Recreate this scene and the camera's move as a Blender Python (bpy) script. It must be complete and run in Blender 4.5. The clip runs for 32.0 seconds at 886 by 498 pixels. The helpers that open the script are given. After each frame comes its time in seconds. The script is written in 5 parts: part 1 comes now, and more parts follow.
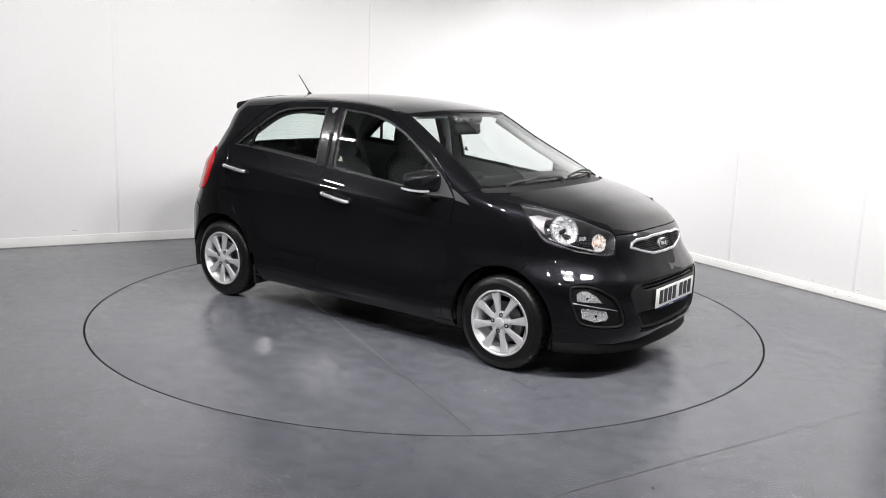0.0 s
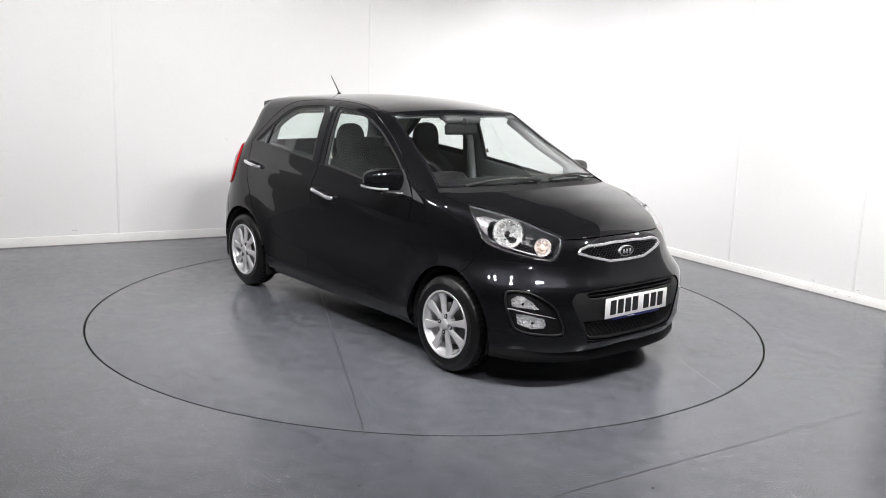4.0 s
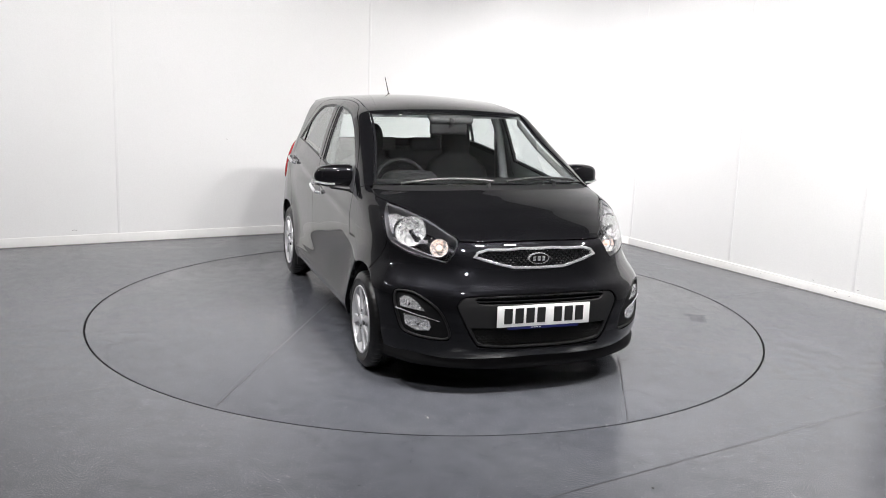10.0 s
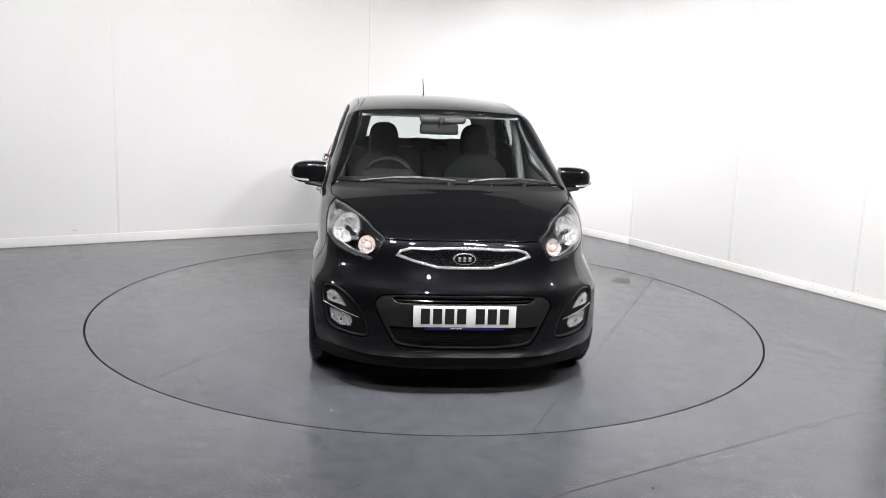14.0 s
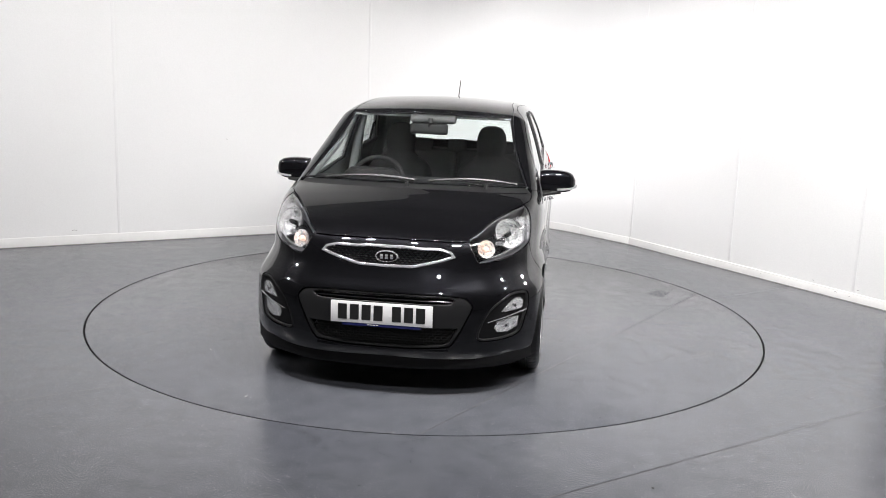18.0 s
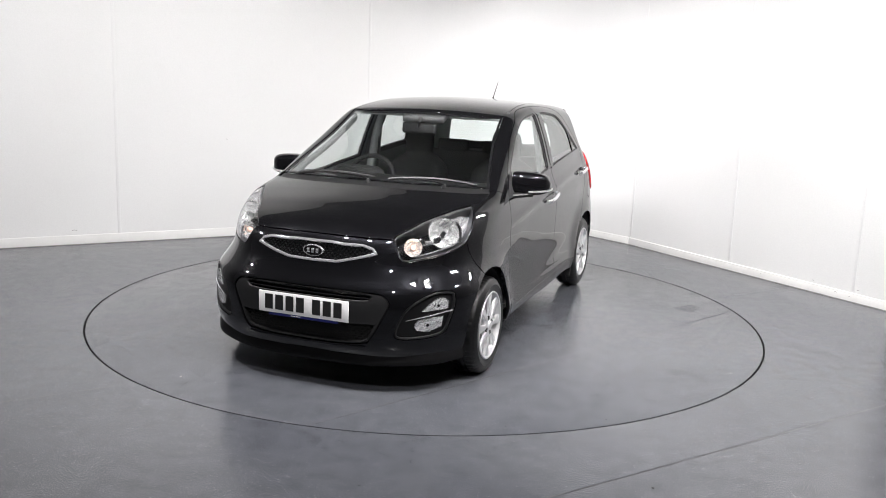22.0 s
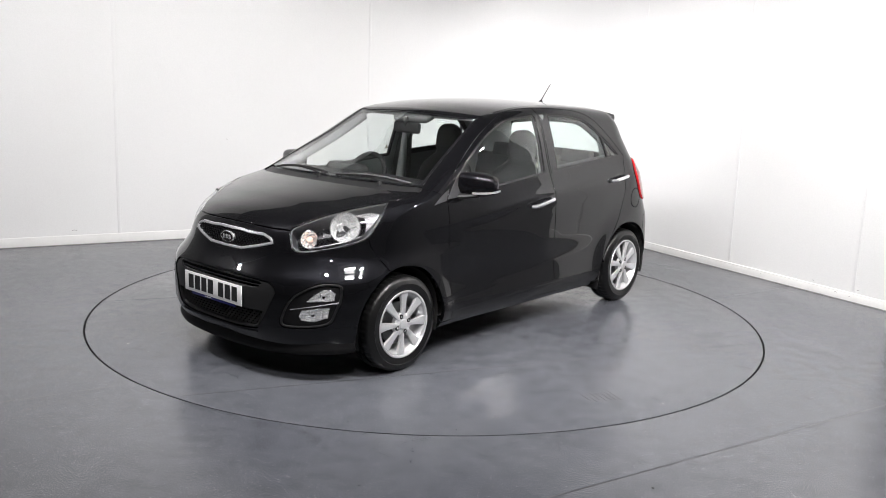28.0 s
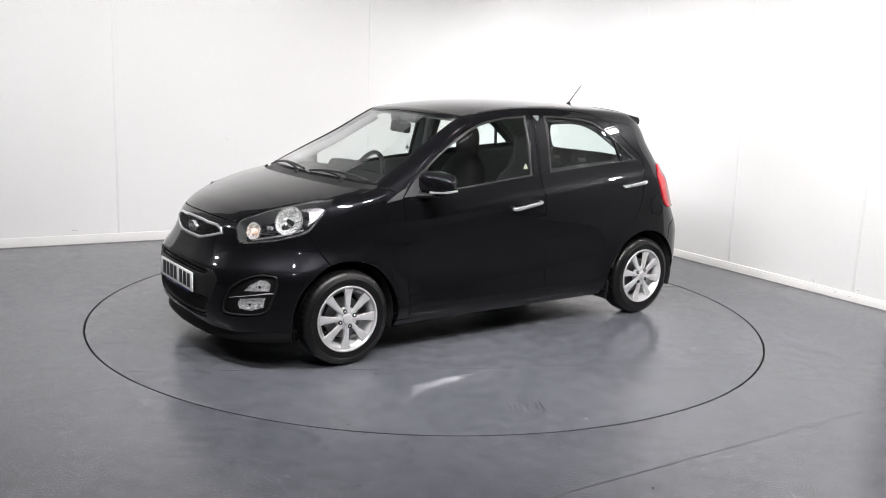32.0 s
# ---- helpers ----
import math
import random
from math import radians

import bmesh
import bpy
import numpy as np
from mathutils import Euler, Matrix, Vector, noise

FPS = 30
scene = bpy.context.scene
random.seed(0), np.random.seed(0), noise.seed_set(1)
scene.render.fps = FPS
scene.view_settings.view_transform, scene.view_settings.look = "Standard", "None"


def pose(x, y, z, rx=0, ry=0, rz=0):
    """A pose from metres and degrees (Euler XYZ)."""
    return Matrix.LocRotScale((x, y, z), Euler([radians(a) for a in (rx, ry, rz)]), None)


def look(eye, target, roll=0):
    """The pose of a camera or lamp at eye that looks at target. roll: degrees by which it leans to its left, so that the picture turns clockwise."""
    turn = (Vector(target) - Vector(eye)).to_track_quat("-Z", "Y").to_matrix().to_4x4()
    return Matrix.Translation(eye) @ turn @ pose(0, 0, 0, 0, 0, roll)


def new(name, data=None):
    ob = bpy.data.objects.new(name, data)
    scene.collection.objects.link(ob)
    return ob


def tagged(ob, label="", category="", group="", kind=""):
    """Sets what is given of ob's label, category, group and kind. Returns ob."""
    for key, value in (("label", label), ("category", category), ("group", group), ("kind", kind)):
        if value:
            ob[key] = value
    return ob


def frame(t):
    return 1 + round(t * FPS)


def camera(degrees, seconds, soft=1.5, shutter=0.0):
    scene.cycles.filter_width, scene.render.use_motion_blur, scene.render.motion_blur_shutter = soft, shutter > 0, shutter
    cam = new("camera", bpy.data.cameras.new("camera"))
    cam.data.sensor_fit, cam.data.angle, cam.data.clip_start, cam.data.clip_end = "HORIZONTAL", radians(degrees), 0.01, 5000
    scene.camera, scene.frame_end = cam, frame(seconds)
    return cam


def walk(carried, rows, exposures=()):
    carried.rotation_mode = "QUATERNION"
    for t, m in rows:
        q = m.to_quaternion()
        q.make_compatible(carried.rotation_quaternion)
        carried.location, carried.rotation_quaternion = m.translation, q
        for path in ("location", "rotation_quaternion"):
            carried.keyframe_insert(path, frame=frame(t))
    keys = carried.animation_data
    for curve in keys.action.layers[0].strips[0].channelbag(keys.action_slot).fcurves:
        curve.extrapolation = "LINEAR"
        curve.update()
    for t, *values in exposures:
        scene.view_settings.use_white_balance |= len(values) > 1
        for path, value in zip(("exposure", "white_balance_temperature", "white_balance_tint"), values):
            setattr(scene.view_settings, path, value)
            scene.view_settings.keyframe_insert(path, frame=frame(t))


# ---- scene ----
SPIN_START, SPIN_RATE = -37.5, -3.3667      # degrees, degrees a second
ASIDE = .024                                # how far the car stands off the turntable's axis


def heading(t):
    return SPIN_START + SPIN_RATE * t


cam = camera(52.0, 32.0, soft=.9)
EYE = Vector((0, -6.18, 1.659))
AHEAD = Vector((math.sin(radians(.89)) * math.cos(radians(-11.23)), math.cos(radians(.89)) * math.cos(radians(-11.23)),
                math.sin(radians(-11.23))))
walk(cam, [(0, look(EYE, EYE + AHEAD, 2.15)), (32, look(EYE, EYE + AHEAD, 2.15))], exposures=[(0, 0.0), (32, 0.0)])

# ---- light: a dim world outside a closed studio; the lamps hang below ----
world = bpy.data.worlds.new("world")
scene.world = world
world.use_nodes = True
world.node_tree.nodes["Background"].inputs[0].default_value = (.5, .5, .52, 1)
world.node_tree.nodes["Background"].inputs[1].default_value = .05


# ---- materials ----
def nodes_of(name):
    m = bpy.data.materials.new(name)
    m.use_nodes = True
    t = m.node_tree
    return m, t, t.nodes["Principled BSDF"]


def put(t, kind, **values):
    n = t.nodes.new(kind)
    for k, v in values.items():
        key = k.replace("_", " ")
        for s in n.inputs:
            if s.name.lower() == key.lower():
                s.default_value = v
                break
    return n


def mottled(name, dark, light, rough=.5, metal=0.0, scale=40.0, bump=.0, coat=0.0, rough_spread=.08, fine=0.0, spec=.5):
    """A plain material whose colour, gloss and relief vary at a coarse and a fine scale."""
    m, t, b = nodes_of(name)
    b.inputs["Metallic"].default_value = metal
    b.inputs["Coat Weight"].default_value = coat
    b.inputs["Coat Roughness"].default_value = .012
    b.inputs["Coat IOR"].default_value = 1.42
    b.inputs["Specular IOR Level"].default_value = spec
    co = put(t, "ShaderNodeTexCoord")
    n1 = put(t, "ShaderNodeTexNoise", scale=scale * .12, detail=4.0)
    n2 = put(t, "ShaderNodeTexNoise", scale=scale * 4 if not fine else fine, detail=2.0)
    t.links.new(co.outputs["Object"], n1.inputs["Vector"])
    t.links.new(co.outputs["Object"], n2.inputs["Vector"])
    add = put(t, "ShaderNodeMath")
    add.operation = "MULTIPLY_ADD"
    add.inputs[1].default_value = .5
    t.links.new(n1.outputs["Fac"], add.inputs[0])
    half = put(t, "ShaderNodeMath")
    half.operation = "MULTIPLY"
    half.inputs[1].default_value = .5
    t.links.new(n2.outputs["Fac"], half.inputs[0])
    t.links.new(half.outputs[0], add.inputs[2])
    ramp = put(t, "ShaderNodeValToRGB")
    ramp.color_ramp.elements[0].position, ramp.color_ramp.elements[0].color = .3, (*dark, 1)
    ramp.color_ramp.elements[1].position, ramp.color_ramp.elements[1].color = .7, (*light, 1)
    t.links.new(add.outputs[0], ramp.inputs[0])
    t.links.new(ramp.outputs[0], b.inputs["Base Color"])
    span = put(t, "ShaderNodeMapRange")
    span.inputs[3].default_value, span.inputs[4].default_value = rough - rough_spread, rough + rough_spread
    t.links.new(n1.outputs["Fac"], span.inputs[0])
    t.links.new(span.outputs[0], b.inputs["Roughness"])
    if bump:
        bp = put(t, "ShaderNodeBump", strength=1.0, distance=bump)
        t.links.new(n2.outputs["Fac"], bp.inputs["Height"])
        t.links.new(bp.outputs[0], b.inputs["Normal"])
    return m


def glass_of(name, tint, rough=0.0, ior=1.45):
    """Clear or tinted glass."""
    m, t, b = nodes_of(name)
    b.inputs["Base Color"].default_value = (*tint, 1)
    b.inputs["Transmission Weight"].default_value = 1.0
    b.inputs["IOR"].default_value = ior
    b.inputs["Roughness"].default_value = rough
    return m


def glow_of(name, colour, power):
    m, t, b = nodes_of(name)
    b.inputs["Base Color"].default_value = (.8, .8, .8, 1)
    b.inputs["Emission Color"].default_value = (*colour, 1)
    b.inputs["Emission Strength"].default_value = power
    return m


def floor_of(name, seed):
    """Grey-blue vinyl safety flooring: fine dark and light flecks, scuffs and worn gloss."""
    m, t, b = nodes_of(name)
    co = put(t, "ShaderNodeTexCoord")
    mp = put(t, "ShaderNodeMapping")
    mp.inputs["Location"].default_value = (seed, seed * .7, 0)
    t.links.new(co.outputs["Object"], mp.inputs[0])
    v1 = put(t, "ShaderNodeTexNoise", scale=170.0, detail=1.5)
    v2 = put(t, "ShaderNodeTexVoronoi", scale=215.0)
    big = put(t, "ShaderNodeTexNoise", scale=.9, detail=5.0, roughness=.6)
    mid = put(t, "ShaderNodeTexNoise", scale=9.0, detail=6.0, roughness=.65)
    for n in (v1, v2, big, mid):
        t.links.new(mp.outputs[0], n.inputs["Vector"])
    r1 = put(t, "ShaderNodeValToRGB")
    e = r1.color_ramp.elements
    e[0].position, e[0].color = .36, (.056, .060, .071, 1)
    e[1].position, e[1].color = .64, (.165, .172, .190, 1)
    k = e.new(.5)
    k.color = (.092, .097, .112, 1)
    k = e.new(.57)
    k.color = (.119, .126, .143, 1)
    t.links.new(v1.outputs["Fac"], r1.inputs[0])
    r2 = put(t, "ShaderNodeValToRGB")
    r2.color_ramp.elements[0].position, r2.color_ramp.elements[0].color = .25, (.86, .86, .88, 1)
    r2.color_ramp.elements[1].position, r2.color_ramp.elements[1].color = .75, (1.12, 1.11, 1.08, 1)
    t.links.new(big.outputs["Fac"], r2.inputs[0])
    mul = put(t, "ShaderNodeMix")
    mul.data_type, mul.blend_type = "RGBA", "MULTIPLY"
    mul.inputs[0].default_value = 1
    t.links.new(r1.outputs[0], mul.inputs[6])
    t.links.new(r2.outputs[0], mul.inputs[7])
    r3 = put(t, "ShaderNodeValToRGB")
    r3.color_ramp.elements[0].position, r3.color_ramp.elements[0].color = .36, (.84, .84, .85, 1)
    r3.color_ramp.elements[1].position, r3.color_ramp.elements[1].color = .58, (1.03, 1.03, 1.02, 1)
    t.links.new(mid.outputs["Fac"], r3.inputs[0])
    worn = put(t, "ShaderNodeMix")
    worn.data_type, worn.blend_type = "RGBA", "MULTIPLY"
    worn.inputs[0].default_value = 1
    t.links.new(mul.outputs[2], worn.inputs[6])
    t.links.new(r3.outputs[0], worn.inputs[7])
    fleck = put(t, "ShaderNodeValToRGB")
    fleck.color_ramp.interpolation = "CONSTANT"
    fleck.color_ramp.elements[0].color = (0, 0, 0, 1)
    fleck.color_ramp.elements[1].position, fleck.color_ramp.elements[1].color = .905, (1, 1, 1, 1)
    t.links.new(v2.outputs["Color"], fleck.inputs[0])
    bright = put(t, "ShaderNodeMix")
    bright.data_type = "RGBA"
    bright.inputs[7].default_value = (.25, .26, .283, 1)
    t.links.new(fleck.outputs[0], bright.inputs[0])
    t.links.new(worn.outputs[2], bright.inputs[6])
    t.links.new(bright.outputs[2], b.inputs["Base Color"])
    span = put(t, "ShaderNodeMapRange")
    span.inputs[1].default_value, span.inputs[2].default_value = .3, .7
    span.inputs[3].default_value, span.inputs[4].default_value = .17, .27
    t.links.new(mid.outputs["Fac"], span.inputs[0])
    t.links.new(span.outputs[0], b.inputs["Roughness"])
    b.inputs["Specular IOR Level"].default_value = .6
    return m


PAINT = mottled("black_paint", (.0028, .0028, .0033), (.0038, .0038, .0044), rough=.30, scale=30, coat=1.0, rough_spread=.03, spec=.05)
PAINT.node_tree.nodes["Principled BSDF"].inputs["Specular Tint"].default_value = (.82, .84, 1.0, 1)
GLOSS_BLACK = mottled("gloss_black_trim", (.006, .006, .007), (.010, .010, .011), rough=.14, scale=30, rough_spread=.04)
PLASTIC = mottled("black_textured_plastic", (.010, .010, .0105), (.015, .015, .0155), rough=.40, scale=60, spec=.3)
DARK = mottled("dark_underside", (.006, .006, .006), (.012, .012, .012), rough=.8, scale=20)
TRIM = mottled("charcoal_cabin_trim", (.010, .0105, .011), (.015, .0155, .016), rough=.65, scale=60, spec=.18)
DASH = mottled("black_dashboard_plastic", (.005, .0053, .0055), (.008, .0083, .0085), rough=.6, scale=60, spec=.08)
DOOR_CARD = mottled("grey_door_card", (.060, .068, .066), (.080, .090, .087), rough=.7, scale=50, spec=.2)
SAIL = mottled("grey_corner_plastic", (.028, .028, .030), (.042, .042, .045), rough=.5, scale=60, spec=.4)
CLOTH = mottled("dark_seat_cloth", (.010, .0105, .011), (.015, .0155, .016), rough=.9, scale=50, spec=.15)
CONSOLE = mottled("mid_grey_console", (.014, .015, .0155), (.021, .022, .0225), rough=.7, scale=50)
LINER = mottled("grey_headlining", (.12, .132, .130), (.16, .172, .170), rough=.9, scale=50, bump=.0004)
RUBBER = mottled("tyre_rubber", (.0035, .0035, .0035), (.0065, .0065, .0065), rough=.33, scale=40, spec=.35)
ALLOY = mottled("silver_alloy", (.60, .60, .61), (.68, .68, .69), rough=.34, metal=.5, scale=30, rough_spread=.05)
STEEL = mottled("brushed_disc_steel", (.18, .18, .18), (.3, .3, .3), rough=.4, metal=1.0, scale=60)
CHROME = mottled("chrome", (.80, .80, .82), (.88, .88, .90), rough=.14, metal=.8, scale=10, rough_spread=.04)
SILVER = mottled("satin_reflector", (.44, .44, .45), (.58, .58, .59), rough=.20, metal=.88, scale=20, rough_spread=.06)
WHITE_PLATE = mottled("white_plate", (.78, .78, .77), (.84, .84, .83), rough=.35, scale=20)
INK = mottled("plate_black", (.01, .01, .01), (.016, .016, .016), rough=.4, scale=20)
BLUE = mottled("dark_blue_strip", (.01, .015, .10), (.015, .02, .14), rough=.4, scale=20)
AMBER = mottled("amber_lens", (.50, .34, .27), (.60, .42, .35), rough=.15, scale=20)
RED = mottled("red_tail_lens", (.30, .005, .008), (.40, .008, .011), rough=.12, scale=20, coat=1.0)
MATT = mottled("matt_black_plastic", (.005, .005, .0055), (.008, .008, .0085), rough=.55, scale=60, spec=.12)
FACET = mottled("faceted_reflector", (.80, .81, .80), (.92, .93, .92), rough=.10, metal=.82, scale=20, rough_spread=.03)
GLASS = glass_of("tinted_window_glass", (.905, .970, .952))
SCREEN = glass_of("windscreen_glass", (.98, .993, .988))
LENS = glass_of("clear_lamp_lens", (.97, .97, .98))
MIRROR = mottled("mirror_glass", (.85, .85, .86), (.9, .9, .9), rough=.02, metal=1.0, scale=10, rough_spread=.01)
FLOOR = floor_of("grey_blue_vinyl_floor", 0.0)
DISC = floor_of("turntable_vinyl", 3.7)
SEAM = mottled("weld_seam", (.025, .026, .03), (.04, .041, .045), rough=.5, scale=30)
GAP = mottled("black_gap", (.004, .004, .004), (.008, .008, .008), rough=.9, scale=30)
WALL = mottled("white_wall_paint", (.70, .70, .696), (.755, .755, .75), rough=.55, scale=6, bump=.0006, fine=90)
SKIRT = mottled("white_skirting", (.74, .735, .72), (.82, .815, .80), rough=.45, scale=40)
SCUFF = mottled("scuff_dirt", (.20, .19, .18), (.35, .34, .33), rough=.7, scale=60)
# grey of the unseen walls, raised to bounce fill onto floor and car
BACK = mottled("grey_bounce_wall", (.16, .16, .162), (.20, .20, .202), rough=.8, scale=6, bump=.0006)
CEIL = mottled("dark_grey_ceiling", (.075, .077, .078), (.095, .097, .098), rough=.9, scale=6)
PANEL_GLOW = glow_of("panel_diffuser", (1.0, .972, .966), 565.0)
SPOT_GLOW = glow_of("spot_lens", (1.0, .976, .988), 880.0)
STICKER = mottled("sticker_yellow", (.11, .11, .085), (.15, .15, .11), rough=.5, scale=40)


# ---- mesh helpers ----
def part(name, geo, material, parent=None, label="", smooth=38, more=()):
    """One mesh object from a bmesh or (verts, faces), under a thing or a part."""
    me = bpy.data.meshes.new(name)
    if isinstance(geo, bmesh.types.BMesh):
        geo.to_mesh(me)
        geo.free()
    else:
        me.from_pydata([tuple(map(float, v)) for v in geo[0]], [], [tuple(map(int, f)) for f in geo[1]])
    for m in (material, *more):
        me.materials.append(m)
    if smooth:
        me.shade_smooth()
        me.set_sharp_from_angle(angle=radians(smooth))
    ob = new(name, me)
    if parent:
        ob.parent = parent
    if label:
        ob["label"] = label
    return ob


def thing(name, label, category, group="", at=None):
    ob = tagged(new(name), label, category, group)
    if at is not None:
        ob.matrix_basis = at
    return ob


def box(sx, sy, sz, r=.01, at=None, seg=2):
    bm = bmesh.new()
    bmesh.ops.create_cube(bm, size=1)
    bmesh.ops.scale(bm, vec=(sx, sy, sz), verts=bm.verts)
    if r:
        bmesh.ops.bevel(bm, geom=bm.edges[:], offset=min(r, .49 * min(sx, sy, sz)), segments=seg, affect="EDGES", profile=.5)
    if at is not None:
        bmesh.ops.transform(bm, matrix=at, verts=bm.verts)
    return bm


def joined(*bms):
    """Several bmeshes made one."""
    total = bmesh.new()
    for bm in bms:
        me = bpy.data.meshes.new("tmp")
        bm.to_mesh(me)
        bm.free()
        total.from_mesh(me)
        bpy.data.meshes.remove(me)
    return total


def lathe(profile, seg=48, at=None, close=False):
    """Turns (radius, height) pairs about the local y axis."""
    bm = bmesh.new()
    rings = []
    for r, h in profile:
        rings.append([bm.verts.new((r * math.cos(2 * math.pi * i / seg), h, r * math.sin(2 * math.pi * i / seg))) for i in range(seg)]
                     if r > 1e-6 else [bm.verts.new((0, h, 0))])
    pairs = list(zip(rings, rings[1:])) + ([(rings[-1], rings[0])] if close else [])
    for a, b in pairs:
        for i in range(seg):
            j = (i + 1) % seg
            if len(a) == 1 and len(b) == 1:
                continue
            if len(a) == 1:
                bm.faces.new((a[0], b[j], b[i]))
            elif len(b) == 1:
                bm.faces.new((a[i], a[j], b[0]))
            else:
                bm.faces.new((a[i], a[j], b[j], b[i]))
    bmesh.ops.recalc_face_normals(bm, faces=bm.faces)
    if at is not None:
        bmesh.ops.transform(bm, matrix=at, verts=bm.verts)
    return bm


def tube(points, r, seg=8, taper=1.0):
    """A round bar along points; taper: the end's radius over the start's."""
    pts = [Vector(p) for p in points]
    bm = bmesh.new()
    rings = []
    for i, p in enumerate(pts):
        d = (pts[min(i + 1, len(pts) - 1)] - pts[max(i - 1, 0)]).normalized()
        a = d.cross(Vector((0, 0, 1)) if abs(d.z) < .9 else Vector((1, 0, 0))).normalized()
        b = d.cross(a)
        rr = r * (1 + (taper - 1) * i / (len(pts) - 1))
        rings.append([bm.verts.new(p + rr * (math.cos(2 * math.pi * k / seg) * a + math.sin(2 * math.pi * k / seg) * b)) for k in range(seg)])
    for a, b in zip(rings, rings[1:]):
        for k in range(seg):
            bm.faces.new((a[k], a[(k + 1) % seg], b[(k + 1) % seg], b[k]))
    bm.faces.new(rings[0])
    bm.faces.new(rings[-1])
    bmesh.ops.recalc_face_normals(bm, faces=bm.faces)
    return bm


def smooth_line(points, n=8):
    """A Catmull-Rom line through 2D or 3D points."""
    p = [np.array(q, float) for q in points]
    p = [2 * p[0] - p[1]] + p + [2 * p[-1] - p[-2]]
    out = []
    for a, b, c, d in zip(p, p[1:], p[2:], p[3:]):
        for i in range(n):
            t = i / n
            out.append(.5 * (2 * b + (c - a) * t + (2 * a - 5 * b + 4 * c - d) * t * t + (3 * b - a - 3 * c + d) * t**3))
    out.append(p[-2])
    return np.array(out)



# ---- the car's outer surface: one smooth function of place, zero on the skin ----
def curve(*pts):
    """A smooth curve through (x, y) pairs; straight on beyond its ends."""
    xs = np.array([p[0] for p in pts], float)
    ys = np.array([p[1] for p in pts], float)
    order = np.argsort(xs)
    xs, ys = xs[order], ys[order]
    d = np.diff(ys) / np.diff(xs)
    m = np.empty_like(xs)
    m[0], m[-1] = d[0], d[-1]
    h = np.diff(xs)
    m[1:-1] = (d[:-1] * h[1:] + d[1:] * h[:-1]) / (h[1:] + h[:-1])

    def value(x):
        x = np.asarray(x, float)
        i = np.clip(np.searchsorted(xs, x) - 1, 0, len(xs) - 2)
        w = xs[i + 1] - xs[i]
        t = (x - xs[i]) / w
        inner = ((2 * t**3 - 3 * t**2 + 1) * ys[i] + (t**3 - 2 * t**2 + t) * w * m[i]
                 + (3 * t**2 - 2 * t**3) * ys[i + 1] + (t**3 - t**2) * w * m[i + 1])
        return np.where(t < 0, ys[0] + (x - xs[0]) * m[0], np.where(t > 1, ys[-1] + (x - xs[-1]) * m[-1], inner))
    return value


TOP = curve((1.80, .66), (1.68, .782), (1.58, .848), (1.4, .917), (1.2, .967), (1.10, .989), (1.02, 1.008), (.96, 1.031), (.89, 1.065),
            (.5, 1.246), (.3, 1.356), (.25, 1.3825), (.222, 1.3955), (.18, 1.4045), (.05, 1.4255), (-.2, 1.4505), (-.5, 1.462), (-.9, 1.452), (-1.2, 1.430),
            (-1.42, 1.402), (-1.6, 1.37))
SECTION = curve((.15, .70), (.18, .738), (.22, .768), (.27, .782), (.35, .776), (.45, .7665), (.6, .7690), (.75, .7735), (.83, .7735), (.89, .763),
                (.95, .744), (1.03, .718), (1.1, .697), (1.2, .667), (1.3, .630), (1.38, .597), (1.45, .565), (1.5, .55))
PLAN = curve((1.75, .90), (1.45, .965), (1.1, 1.005), (.8, 1.0), (.4, .993), (0, .996), (-.4, 1.0), (-.9, 1.0), (-1.3, 1.0),
             (-1.5, 1.014), (-1.65, 1.014), (-1.8, .985))
NOSE = curve((.13, 1.60), (.17, 1.70), (.22, 1.745), (.28, 1.775), (.4, 1.785), (.5, 1.782), (.55, 1.767), (.6, 1.734), (.66, 1.702),
             (.72, 1.682), (.78, 1.668), (.9, 1.60), (1.1, 1.45))
NOSE_ROUND = curve((0, 0), (.2, .006), (.35, .033), (.48, .096), (.58, .182), (.66, .288), (.72, .42), (.77, .65), (.80, 1.0))
TAIL = curve((.15, 1.66), (.22, 1.74), (.3, 1.78), (.5, 1.80), (.6, 1.79), (.7, 1.745), (.75, 1.72), (1.0, 1.62), (1.1, 1.575),
             (1.3, 1.475), (1.42, 1.40), (1.5, 1.35))
TAIL_ROUND = curve((0, 0), (.3, .012), (.5, .04), (.6, .068), (.68, .105), (.74, .155), (.79, .25), (.83, .45))
LEAN = curve((1.6, .12), (1.1, .12), (.9, .23), (.5, .20), (.1, .15), (-.4, 0), (-1.6, 0))
CROWN = curve((1.7, .20), (1.4, .135), (1.1, .085), (.85, .06), (.4, .06), (0, .09), (-1.5, .09))
FRONT_HUB, REAR_HUB, HUB_Z = 1.097, -1.288, .272


def smooth_max(a, b, k):
    h = np.maximum(k - np.abs(a - b), 0) / k
    return np.maximum(a, b) + h * h * k * .25


